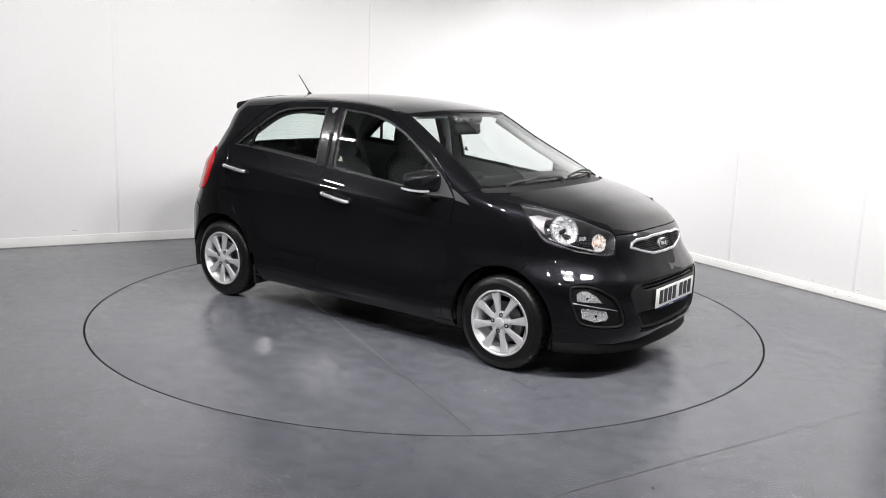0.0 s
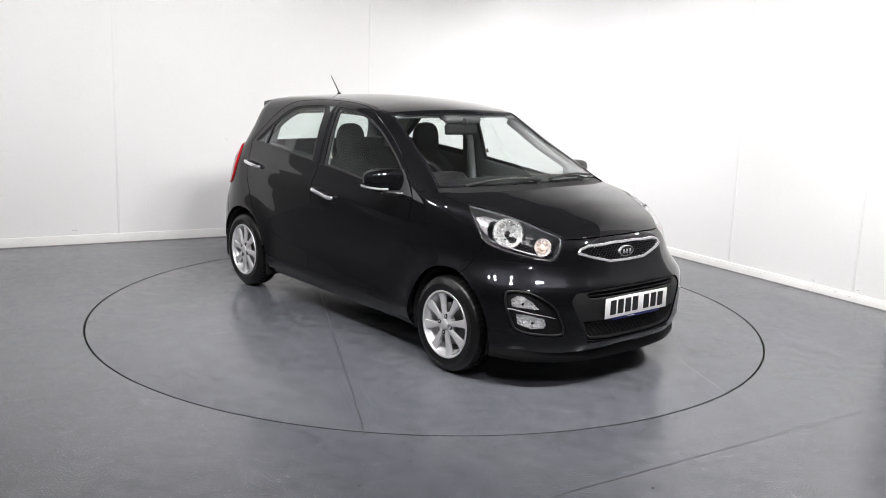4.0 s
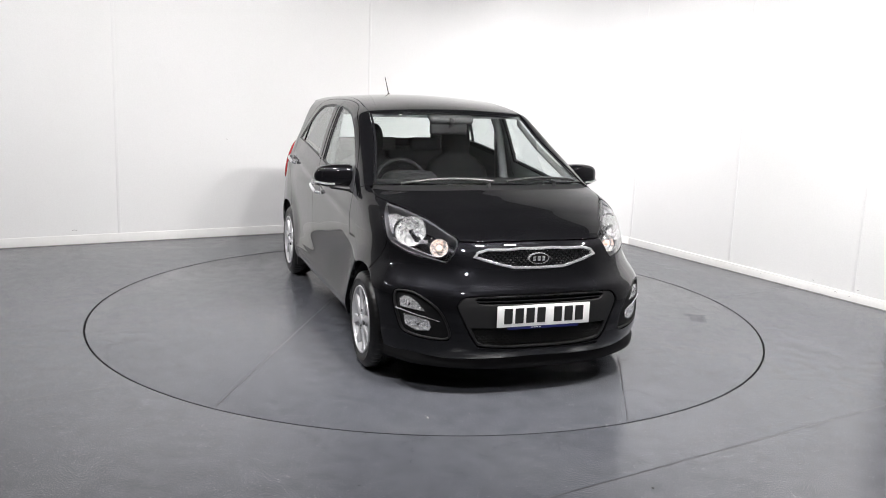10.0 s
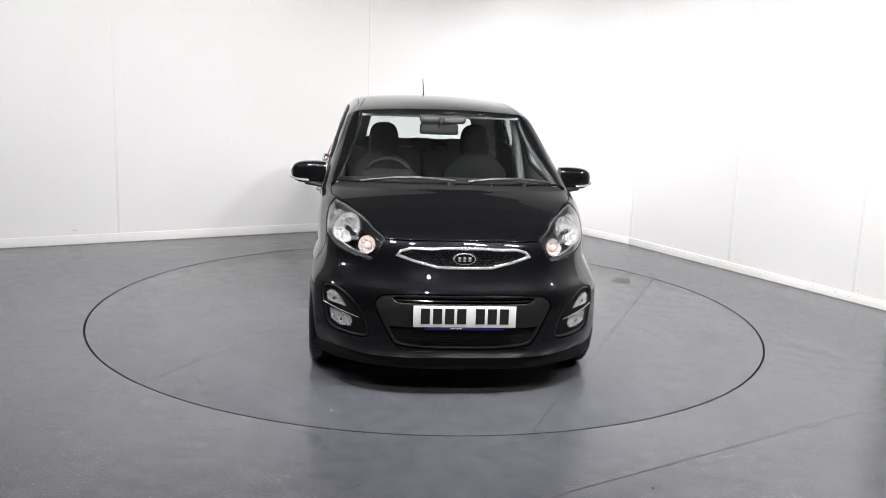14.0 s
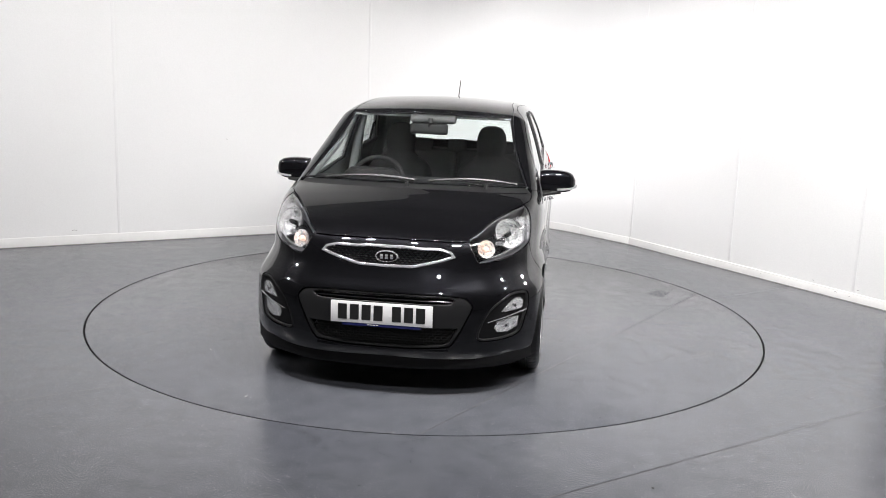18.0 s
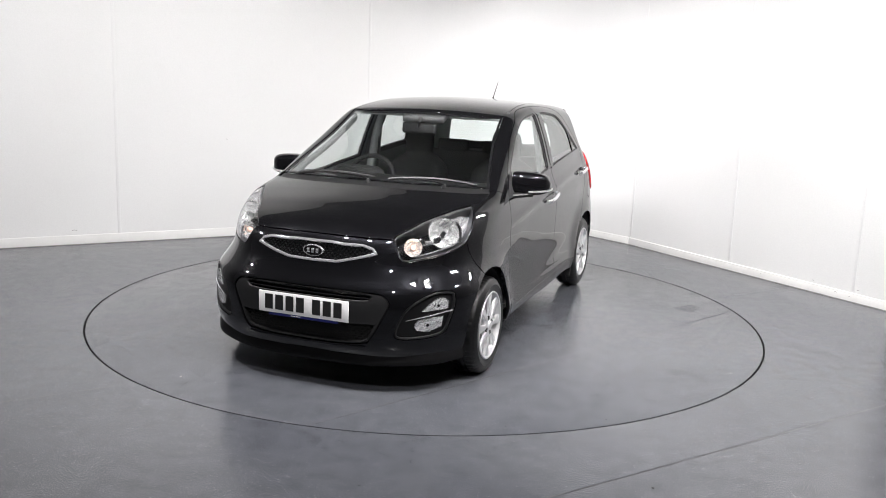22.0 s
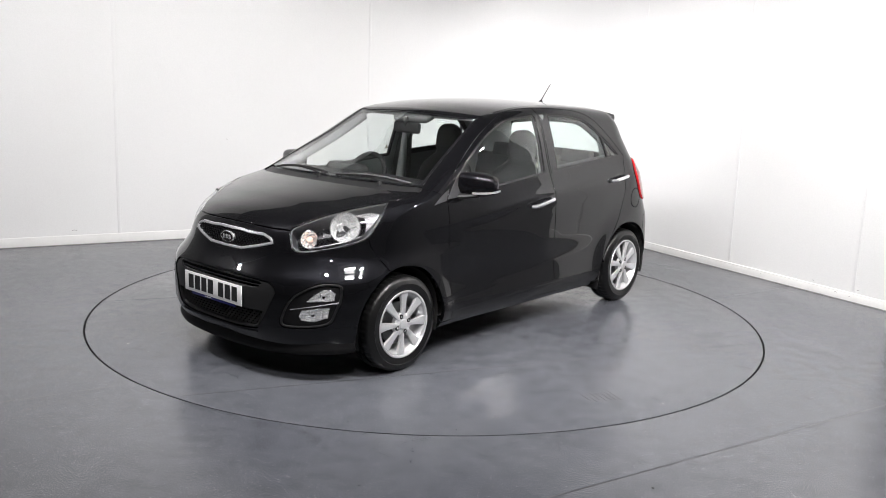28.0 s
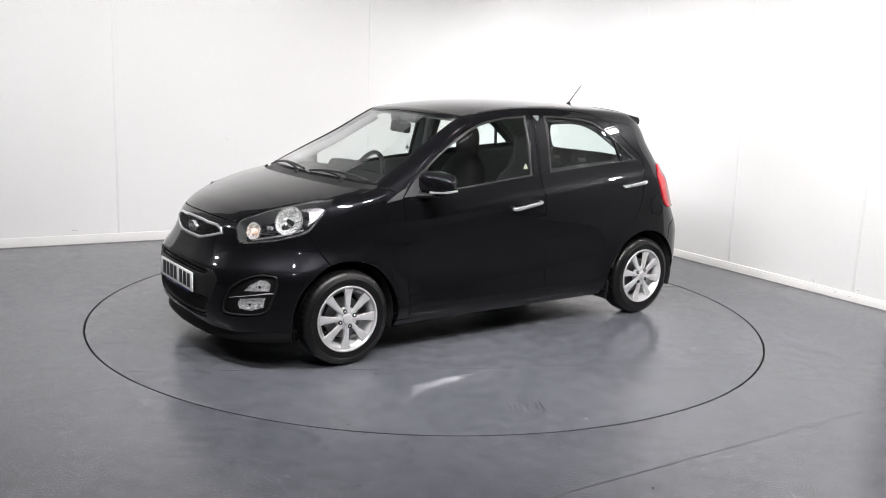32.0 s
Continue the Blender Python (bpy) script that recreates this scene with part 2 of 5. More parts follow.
def skin(x, y, z):
    a = np.abs(y)
    flare = 0
    for hub in (FRONT_HUB, REAR_HUB):
        r = np.hypot(x - hub, z - HUB_Z)
        flare = flare + .020 * np.exp(-((r - .32) / .10)**2) * np.clip((z - .1) / .2, 0, 1)
    waist = -.004 * np.exp(-((z - .36 - .05 * (.4 - x)) / .07)**2) * np.clip(1 - np.abs(x + .1) / .75, 0, 1)
    shoulder = .0075 * np.exp(-((z - .882 + .092 * (x + .25)) / .030)**2) * np.clip((.95 - x) / .5, 0, 1) * np.clip((x + 1.45) / .3, 0, 1)
    low = np.clip((.685 - z) / .17, 0, 1)
    low = low * low * (3 - 2 * low)
    side = (a - SECTION(z) * PLAN(x) - flare - waist - shoulder - .048 * low * np.clip((x - 1.15) / .25, 0, 1)) * .96
    u = x + LEAN(x) * a * a
    slope = (TOP(u + .01) - TOP(u - .01)) / .02
    top = (z - TOP(u) + CROWN(x) * a * a) / np.sqrt(1 + slope**2)
    dn = (NOSE(z + .01) - NOSE(z - .01)) / .02
    b = a * (1 - .085 * low)
    dq = (NOSE_ROUND(b + .01) - NOSE_ROUND(b - .01)) / .02
    front = (x - NOSE(z) + NOSE_ROUND(b)) / np.sqrt(1 + dn**2 + dq**2)
    dt = (TAIL(z + .01) - TAIL(z - .01)) / .02
    more = 1 + .85 * np.clip((z - .95) / .25, 0, 1)
    dq = (TAIL_ROUND(a + .01) - TAIL_ROUND(a - .01)) / .02 * more
    rear = (-x - TAIL(z) + TAIL_ROUND(a) * more) / np.sqrt(1 + dt**2 + dq**2)
    return smooth_max(smooth_max(smooth_max(side, top, .075 + .045 * np.clip((x - .85) / .3, 0, 1)), front, .07), rear, .08)


def meet(start, way, reach=1.6):
    """Where rays that start inside leave the skin."""
    lo, hi = np.zeros(len(start)), np.full(len(start), float(reach))
    for _ in range(26):
        mid = (lo + hi) / 2
        p = start + mid[:, None] * way
        inside = skin(p[:, 0], p[:, 1], p[:, 2]) < 0
        lo, hi = np.where(inside, mid, lo), np.where(inside, hi, mid)
    return start + lo[:, None] * way


def normals(p, e=.004):
    g = np.stack([skin(*(p + e * np.eye(3)[i]).T) - skin(*(p - e * np.eye(3)[i]).T) for i in range(3)], -1)
    return g / np.linalg.norm(g, axis=1)[:, None]

# ---- the studio ----
DISC_R = 2.238
CORNER, BEND = (.98, 3.97), (2.0, 2.74)
TALL = 3.9


def ground(inner, outer, seg=160):
    """A flat sheet with a round hole."""
    v, f = [], []
    for i in range(seg):
        a = 2 * math.pi * i / seg
        c, s = math.cos(a), math.sin(a)
        v += [(inner * c, inner * s, 0), (outer * c / max(abs(c), abs(s)), outer * s / max(abs(c), abs(s)), 0),
              (inner * c, inner * s, -.05)]
    for i in range(seg):
        j = (i + 1) % seg
        f += [(3 * i, 3 * i + 1, 3 * j + 1, 3 * j)]
    return v, f


floor = tagged(part("floor", ground(DISC_R + .012, 14), FLOOR, smooth=0), "grey-blue speckled vinyl floor with welded seams", "floor", kind="structure")
pit = tagged(part("floor_pit", lathe([(0, 0), (DISC_R + .0125, 0), (DISC_R + .0125, .047)], 160, pose(0, 0, -.05, 90)), GAP, smooth=0),
             "black recess under the turntable's rim", "floor", kind="structure")


def strip(x0, y0, x1, y1, w, z=.0006):
    d = Vector((x1 - x0, y1 - y0, 0)).normalized()
    n = Vector((-d.y, d.x, 0)) * w / 2
    a, b = Vector((x0, y0, z)), Vector((x1, y1, z))
    lo = Vector((0, 0, -.002))
    v = [a + n, a - n, b - n, b + n]
    return [tuple(q) for q in v] + [tuple(q + lo) for q in v], [(0, 1, 2, 3), (4, 5, 1, 0), (5, 6, 2, 1), (6, 7, 3, 2), (7, 4, 0, 3)]


# welded seams of the fixed floor, two metres apart
SD = Vector((math.cos(radians(31.5)), math.sin(radians(31.5))))
SN = Vector((-SD.y, SD.x))
for off in (-2.68, -.645, 1.317):
    reach = math.sqrt(max((DISC_R + .014)**2 - off * off, 0)) if abs(off) < DISC_R else 0
    for lo, hi in ((-9, -reach), (reach, 9)) if reach else ((-9, 9),):
        if off > 0:
            lo, hi = (max(lo, -5.2), hi) if hi < 0 else (lo, min(hi, 2.4))
        a, b = SN * off + SD * lo, SN * off + SD * hi
        part("seam", strip(a.x, a.y, b.x, b.y, .006), SEAM, floor, smooth=0)

WALL_D = Vector((.8852, .4652))


def wall(name, x0, y0, x1, y1, material, label, thick=.12, low=0, height=TALL):
    """A wall whose room side runs from (x0, y0) to (x1, y1), the room on its right hand."""
    d = Vector((x1 - x0, y1 - y0, 0)).normalized()
    n = Vector((-d.y, d.x, 0)) * thick
    v = [(x0, y0, low), (x1, y1, low), (x1 + n.x, y1 + n.y, low), (x0 + n.x, y0 + n.y, low)]
    v = v + [(a, b, height) for a, b, _ in v]
    f = [(1, 0, 4, 5), (3, 2, 6, 7), (0, 3, 7, 4), (2, 1, 5, 6), (4, 7, 6, 5), (0, 1, 2, 3)]
    return tagged(part(name, (v, f), material, smooth=0), label, "wall", kind="structure")


RIGHT_D = Vector((1.43, -2.35)).normalized()
LEFT_WHITE, RIGHT_WHITE = 5.6, 2.8
left_end = Vector(CORNER) - WALL_D * LEFT_WHITE
right_end = Vector(BEND) + RIGHT_D * RIGHT_WHITE
left_far = Vector(CORNER) - WALL_D * 9
right_far = Vector(BEND) + RIGHT_D * 8.5
COVE = .95                                  # how far from the corner the wall begins to curve
cove_a, cove_b = Vector(CORNER) - WALL_D * COVE, Vector(CORNER) + (Vector(BEND) - Vector(CORNER)).normalized() * COVE


def cove(name, material, out, back, z0, z1, label, category):
    """The curved corner: a band between two offsets from the wall's face, towards the room and into the wall."""
    v, f, n = [], [], 14
    for k in range(n + 1):
        t = k / n
        p = cove_a * (1 - t)**2 + Vector(CORNER) * 2 * t * (1 - t) + cove_b * t * t
        d = ((Vector(CORNER) - cove_a) * (1 - t) + (cove_b - Vector(CORNER)) * t).normalized()
        inner, outer = p + Vector((d.y, -d.x)) * out, p - Vector((d.y, -d.x)) * back
        v += [(inner.x, inner.y, z0), (inner.x, inner.y, z1), (outer.x, outer.y, z1), (outer.x, outer.y, z0)]
    for k in range(n):
        f += [(4 * k + j, 4 * k + 4 + j, 4 * k + 4 + (j + 1) % 4, 4 * k + (j + 1) % 4) for j in range(4)]
    f += [(0, 1, 2, 3), (4 * n + 3, 4 * n + 2, 4 * n + 1, 4 * n)]
    bm = bmesh.new()
    q = [bm.verts.new(p) for p in v]
    for g in f:
        bm.faces.new([q[i] for i in g])
    bmesh.ops.recalc_face_normals(bm, faces=bm.faces)
    return tagged(part(name, bm, material, smooth=30), label, category, kind="structure")


wall_left = wall("wall_left", left_end.x, left_end.y, cove_a.x, cove_a.y, WALL, "white-painted panelled studio wall with faint joints")
wall_corner = cove("wall_corner", WALL, 0, .12, 0, TALL, "white-painted curved studio wall in the corner", "wall")
wall_bend = wall("wall_bend", cove_b.x, cove_b.y, *BEND, WALL, "white-painted studio wall panel beside the corner")
wall_right = wall("wall_right", *BEND, right_end.x, right_end.y, WALL, "white-painted panelled studio wall with faint scuffs")
# walls out of view, added to close the room and return some fill
wall("wall_left_dark", left_far.x, left_far.y, left_end.x, left_end.y, BACK, "unseen mid-grey wall past the white panels, bouncing fill light")
wall("wall_right_dark", right_end.x, right_end.y, right_far.x, right_far.y, BACK, "unseen mid-grey wall past the white panels, bouncing fill light")
wall_back = wall("wall_back", right_far.x, right_far.y, left_far.x + 0.6, left_far.y - 9.5, BACK, "unseen mid-grey wall added to bounce fill light")
wall_side = wall("wall_side", left_far.x + .6, left_far.y - 9.5, left_far.x, left_far.y, BACK, "unseen mid-grey wall added to bounce fill light")
ceiling = tagged(part("ceiling", box(30, 30, .1, 0, pose(0, -3, TALL + .05)), CEIL, smooth=0), "plain grey studio ceiling", "ceiling", kind="structure")


def wall_bar(name, w, a, d, lo, hi, z0, z1, proud, material, label, r=.004):
    """A bar along a wall, from lo to hi metres past the point a in the direction d, standing proud of it."""
    mid = a + d * (lo + hi) / 2
    n = Vector((d.y, -d.x))
    ang = math.degrees(math.atan2(d.y, d.x))
    at = pose(mid.x + n.x * (proud / 2 - .004), mid.y + n.y * (proud / 2 - .004), (z0 + z1) / 2, 0, 0, ang)
    return tagged(part(name, box(hi - lo, proud + .008, z1 - z0, r, at), material, smooth=30), label, "skirting", kind="structure")


BEND_D = (Vector(BEND) - Vector(CORNER)).normalized()
runs = ((wall_left, left_end, WALL_D, 0, LEFT_WHITE - COVE), (wall_bend, Vector(CORNER), BEND_D, COVE, 1.59), (wall_right, Vector(BEND), RIGHT_D, .004, RIGHT_WHITE))
for w, a, d, lo, hi in runs:
    wall_bar("baseboard", w, a, d, lo, hi, 0, .085 if w is wall_left else .073, .012, SKIRT, "white painted skirting board with scuffs and a dirty foot")
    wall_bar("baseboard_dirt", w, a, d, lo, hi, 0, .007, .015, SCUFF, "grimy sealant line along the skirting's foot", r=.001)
cove("baseboard", SKIRT, .012, -.002, 0, .080, "white painted skirting board with scuffs and a dirty foot", "skirting")
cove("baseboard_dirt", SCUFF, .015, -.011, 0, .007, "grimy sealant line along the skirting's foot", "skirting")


def cover_strip(a, d, s):
    wall_bar("trim", None, a, d, s - .014, s + .014, .087, TALL, .003, WALL, "white cover strip over a wall joint", r=.002)


for s in (0.0, 1.245, 2.465):
    cover_strip(Vector(BEND), RIGHT_D, s + .01)
for s in (LEFT_WHITE - 1.85, LEFT_WHITE - 4.29):
    cover_strip(left_end, WALL_D, s)


# small scrapes in the paint and dents in the skirting
room = Vector((WALL_D.y, -WALL_D.x))
for s, z, n in ((4.672, .125, .022), (3.30, .93, .010)):
    p = Vector(CORNER) - WALL_D * s + room * .001
    arc = [(p.x + WALL_D.x * n * k, p.y + WALL_D.y * n * k, z + n * .35 * (1 - k * k)) for k in (-1, -.5, 0, .5, 1)]
    part("scrape", tube(arc, .0022, 6), SCUFF, wall_left, "small grey scrape in the paint")
room = Vector((RIGHT_D.y, -RIGHT_D.x))
for s, z, n in ((1.62, .045, .006), (2.12, .095, .009), (2.34, .050, .011), (2.46, .040, .006), (2.52, .100, .008)):
    p = Vector(BEND) + RIGHT_D * s + room * (.0125 if z < .073 else .001)
    arc = [(p.x + RIGHT_D.x * n * k, p.y + RIGHT_D.y * n * k, z + n * .4 * (1 - k * k)) for k in (-1, 0, 1)]
    part("scrape", tube(arc, .0018, 6), SCUFF, wall_right, "small grey scrape in the paint")


# ---- lamps of the studio, above the picture ----
def panel_lamp(x, y, z, rz, sx=1.2, sy=.6, aim=None):
    m = pose(x, y, z, 0, 0, rz) if aim is None else look((x, y, z), aim)
    t = thing("panel_light", "white-framed LED flood head hung from the grey ceiling", "light", "flood heads", m)
    part("frame", joined(box(sx + .04, .02, .03, .003, pose(0, sy / 2 + .01, 0)), box(sx + .04, .02, .03, .003, pose(0, -sy / 2 - .01, 0)),
                         box(.02, sy, .03, .003, pose(sx / 2 + .01, 0, 0)), box(.02, sy, .03, .003, pose(-sx / 2 - .01, 0, 0)),
                         box(sx, sy, .01, 0, pose(0, 0, .012))), WALL, t)
    part("diffuser", box(sx - .002, sy - .002, .006, 0, pose(0, 0, -.005)), PANEL_GLOW, t, smooth=0)
    # unseen flap, added to dim the upper wall that the bonnet mirrors
    reach = 2.6 * sy
    flap = box(sx + .06, .006, reach, .002, pose(0, 0, -reach / 2))
    bmesh.ops.transform(flap, matrix=pose(0, sy / 2 + .024, -.004, 5, 0, 0), verts=flap.verts)
    part("added_flap", flap, GLOSS_BLACK, t, "unseen black flap added to dim the upper wall")
    up = m.to_3x3().inverted() @ Vector((0, 0, TALL - z + .004))
    part("hanger", tube([(0, 0, .012), tuple(up)], .010), STEEL, t)
    return t


def round_lamp(x, y, z, r, aim, snoot=0.0):
    m = look((x, y, z), aim)
    t = thing("spot_light", "round white LED spot head hung from the grey ceiling", "light", "spot heads", m)
    part("body", lathe([(r + .012, -.02), (r + .014, .0), (r + .004, .16), (r * .5, .18), (0, .18)], 28, pose(0, 0, 0, 90)), GLOSS_BLACK, t)
    if not snoot:
        # added half hood keeps this beam off the upper wall
        hood = lathe([(r + .02, -.02), (r + .03, -.02 - 5.0 * r), (r + .034, -.02 - 5.0 * r), (r + .024, -.02)], 28, pose(0, 0, 0, 90), close=True)
        bmesh.ops.delete(hood, geom=[q for q in hood.verts if q.co.y < .3 * r], context="VERTS")
        part("hood", hood, GLOSS_BLACK, t, "unseen black half hood added to dim the upper wall")
    if snoot:
        # added tube confines the beam to the corner
        part("snoot", lathe([(r + .018, -.01), (r + .03, -snoot), (r + .034, -snoot), (r + .024, -.01)], 28, pose(0, 0, 0, 90), close=True), GLOSS_BLACK, t, "unseen black tube added to narrow the corner beam")
    part("lens", lathe([(0, -.012), (r + .012, -.012)], 28, pose(0, 0, 0, 90)), SPOT_GLOW, t, smooth=0)
    up = m.to_3x3().inverted() @ Vector((0, 0, TALL - z + .004))
    part("hanger", tube([(0, 0, .10), tuple(up)], .010), STEEL, t)


# a row of heads across the front, a long flood at each side, and a snooted spot on the white corner
# the last head, at y = -4.6, is added fill for the shadow under the bumper
for x, y, z, r, aim in ((-1.75, -2.25, 3.4, .070, (1.3, 3.0, 1.1)), (-1.15, -2.5, 3.4, .070, (1.5, 3.0, 1.1)), (-.45, -2.8, 3.4, .070, (1.7, 2.8, 1.1)), (-2.75, -1.25, 3.4, .05, (0, .4, .9)), (3.7, -1.6, 3.4, .062, (0, .4, .9)), (.1, -4.6, 3.4, .066, (0, .2, .7))):
    round_lamp(x, y, z, r, aim)
# unseen spot, added to brighten the white corner and the floor before it
round_lamp(1.25, -1.3, 3.45, .142, (1.35, 3.35, .95), snoot=.62)
for x, y, z, sx, sy, aim in ((.85, -2.85, 3.4, .38, .19, (.6, 3.0, 1.1)), (1.75, -2.6, 3.4, .38, .19, (.9, 2.8, 1.0)), (-5.0, -.85, 3.0, .26, .085, (2.6, 2.4, .6)), (3.42, -.06, 2.3, .15, .070, (0, .6, .6))):
    panel_lamp(x, y, z, 0, sx, sy, aim=aim)

# ---- the turntable ----
turntable = thing("turntable", "round grey vinyl-covered turntable flush with the floor", "turntable")
part("platform", lathe([(0, 0), (DISC_R - .004, 0), (DISC_R, -.001), (DISC_R, -.006)], 160, pose(0, 0, 0, 90, 0, 0)), DISC, turntable,
     "grey-blue speckled vinyl disc")
part("rim", lathe([(DISC_R - .001, -.005), (DISC_R - .001, -.048), (DISC_R - .3, -.048)], 160, pose(0, 0, 0, 90, 0, 0)), GAP, turntable, "black steel rim")
TD = Vector((-.887, .462)).normalized()
TN = Vector((.462, .887)).normalized()
for off in (-.707, 1.29):
    reach = math.sqrt(DISC_R**2 - off * off) - .004
    a, b = TN * off - TD * reach, TN * off + TD * reach
    part("seam", strip(a.x, a.y, b.x, b.y, .005), SEAM, turntable, smooth=0)

# tyre scuffs, chips and dirt on the disc
scuff_rng = random.Random(4)
for cx, cy, turn in ((.62, 1.80, 62), (-.95, 1.69, 62)):
    for k in range(7):
        a = math.radians(turn)
        ox, oy = (k - 3) * .028 * math.cos(a + 1.5708), (k - 3) * .028 * math.sin(a + 1.5708)
        n = scuff_rng.uniform(.05, .085)
        part("tyre_scuff", strip(cx + ox - n * math.cos(a), cy + oy - n * math.sin(a), cx + ox + n * math.cos(a), cy + oy + n * math.sin(a), .007, .0005), SEAM, turntable, "faint dark tyre scuff", smooth=0)


def chip(x, y, r, material, parent):
    n = 7
    ring = [(x + r * scuff_rng.uniform(.5, 1.2) * math.cos(2 * math.pi * k / n), y + .6 * r * scuff_rng.uniform(.5, 1.2) * math.sin(2 * math.pi * k / n)) for k in range(n)]
    v = [(a, b, .0002) for a, b in ring] + [(x + (a - x) * .5, y + (b - y) * .5, .002) for a, b in ring]
    f = [(k, (k + 1) % n, n + (k + 1) % n, n + k) for k in range(n)] + [tuple(range(n, 2 * n))]
    part("debris", (v, f), material, parent, "small dark chip of dirt", smooth=0)


for k in range(22):
    a, q = scuff_rng.uniform(0, 6.283), DISC_R * math.sqrt(scuff_rng.uniform(.1, .97))
    chip(q * math.cos(a), q * math.sin(a), scuff_rng.uniform(.004, .010), GAP if k % 4 else SCUFF, turntable)
for k in range(16):
    a, q = scuff_rng.uniform(3.3, 6.1), scuff_rng.uniform(2.35, 3.9)
    chip(q * math.cos(a), q * math.sin(a), scuff_rng.uniform(.004, .008), GAP if k % 4 else SCUFF, floor)


from mathutils.geometry import delaunay_2d_cdt


# ---- ways of laying a flat outline on the skin ----
class Across:
    """Rays sideways and upwards by `tilt` degrees: 0 is a side view, 90 the view from above."""

    def __init__(self, tilt):
        self.c, self.s = math.cos(radians(tilt)), math.sin(radians(tilt))

    def flat(self, p):
        return np.stack([p[:, 0], -p[:, 1] * self.s + p[:, 2] * self.c], -1)

    def lift(self, uv):
        n = len(uv)
        foot = np.stack([uv[:, 0], -uv[:, 1] * self.s, uv[:, 1] * self.c], -1)
        way = np.tile((0, self.c, self.s), (n, 1))
        # start low inside the body
        go = (.03 - foot[:, 1]) / self.c if self.c > .3 else (.75 - foot[:, 2]) / self.s
        return meet(foot + go[:, None] * way, way)


class Round:
    """Rays level outwards from an upright axis at x = hub; the outline runs round it."""

    def __init__(self, hub, sign):
        self.hub, self.sign = hub, sign

    def flat(self, p):
        return np.stack([.9 * np.arctan2(p[:, 1], (p[:, 0] - self.hub) * self.sign), p[:, 2]], -1)

    def lift(self, uv):
        a = uv[:, 0] / .9
        way = np.stack([np.cos(a) * self.sign, np.sin(a), 0 * a], -1)
        start = np.stack([0 * a + self.hub, 0 * a, uv[:, 1]], -1)
        return meet(start, way)


SIDE, SLANT, ABOVE, NOSEWISE, TAILWISE = Across(0), Across(32), Across(90), Round(.75, 1), Round(-.8, -1)


def at_side(*xz):
    return SIDE.lift(np.array(xz, float))


def at_top(*xy):
    xy = np.array(xy, float)
    return ABOVE.lift(np.stack([xy[:, 0], -xy[:, 1]], -1))


def snapped(*pts):
    p = np.array(pts, float)
    for _ in range(6):
        p = p - skin(*p.T)[:, None] * normals(p)
    return p


def line(points, n=8):
    """A smooth line through points, held on the skin."""
    return snapped(*smooth_line(points, n))


def arch(hub, r, a0, a1, n=26):
    """An arc of the wheel arch in side view, degrees from the front."""
    a = np.radians(np.linspace(a0, a1, n))
    return at_side(*np.stack([hub + r * np.cos(a), HUB_Z + r * np.sin(a)], -1))


def resample(loop, step):
    q = np.vstack([loop, loop[:1]])
    keep = [q[0]]
    for a, b in zip(q, q[1:]):
        n = max(1, int(np.linalg.norm(b - a) / step))
        for i in range(1, n + 1):
            p = a + (b - a) * i / n
            if np.linalg.norm(p - keep[-1]) > step * .3:
                keep.append(p)
    if np.linalg.norm(keep[-1] - keep[0]) < step * .3:
        keep.pop()
    return np.array(keep)


def area(loop):
    x, y = loop[:, 0], loop[:, 1]
    return .5 * np.sum(x * np.roll(y, -1) - y * np.roll(x, -1))


def inset(loop, d):
    """Moves a counter-clockwise loop inwards by d."""
    a, b = loop - np.roll(loop, 1, 0), np.roll(loop, -1, 0) - loop
    a = a / np.linalg.norm(a, axis=1)[:, None]
    b = b / np.linalg.norm(b, axis=1)[:, None]
    t = a + b
    t = t / np.maximum(np.linalg.norm(t, axis=1), .3)[:, None]
    n = np.stack([-t[:, 1], t[:, 0]], -1)
    return loop + d * n


def within(p, loop):
    x, y = p[:, 0:1], p[:, 1:2]
    x0, y0 = loop[:, 0], loop[:, 1]
    x1, y1 = np.roll(x0, -1), np.roll(y0, -1)
    with np.errstate(divide="ignore", invalid="ignore"):
        hit = ((y0 > y) != (y1 > y)) & (x < (x1 - x0) * (y - y0) / (y1 - y0) + x0)
    return hit.sum(1) % 2 == 1


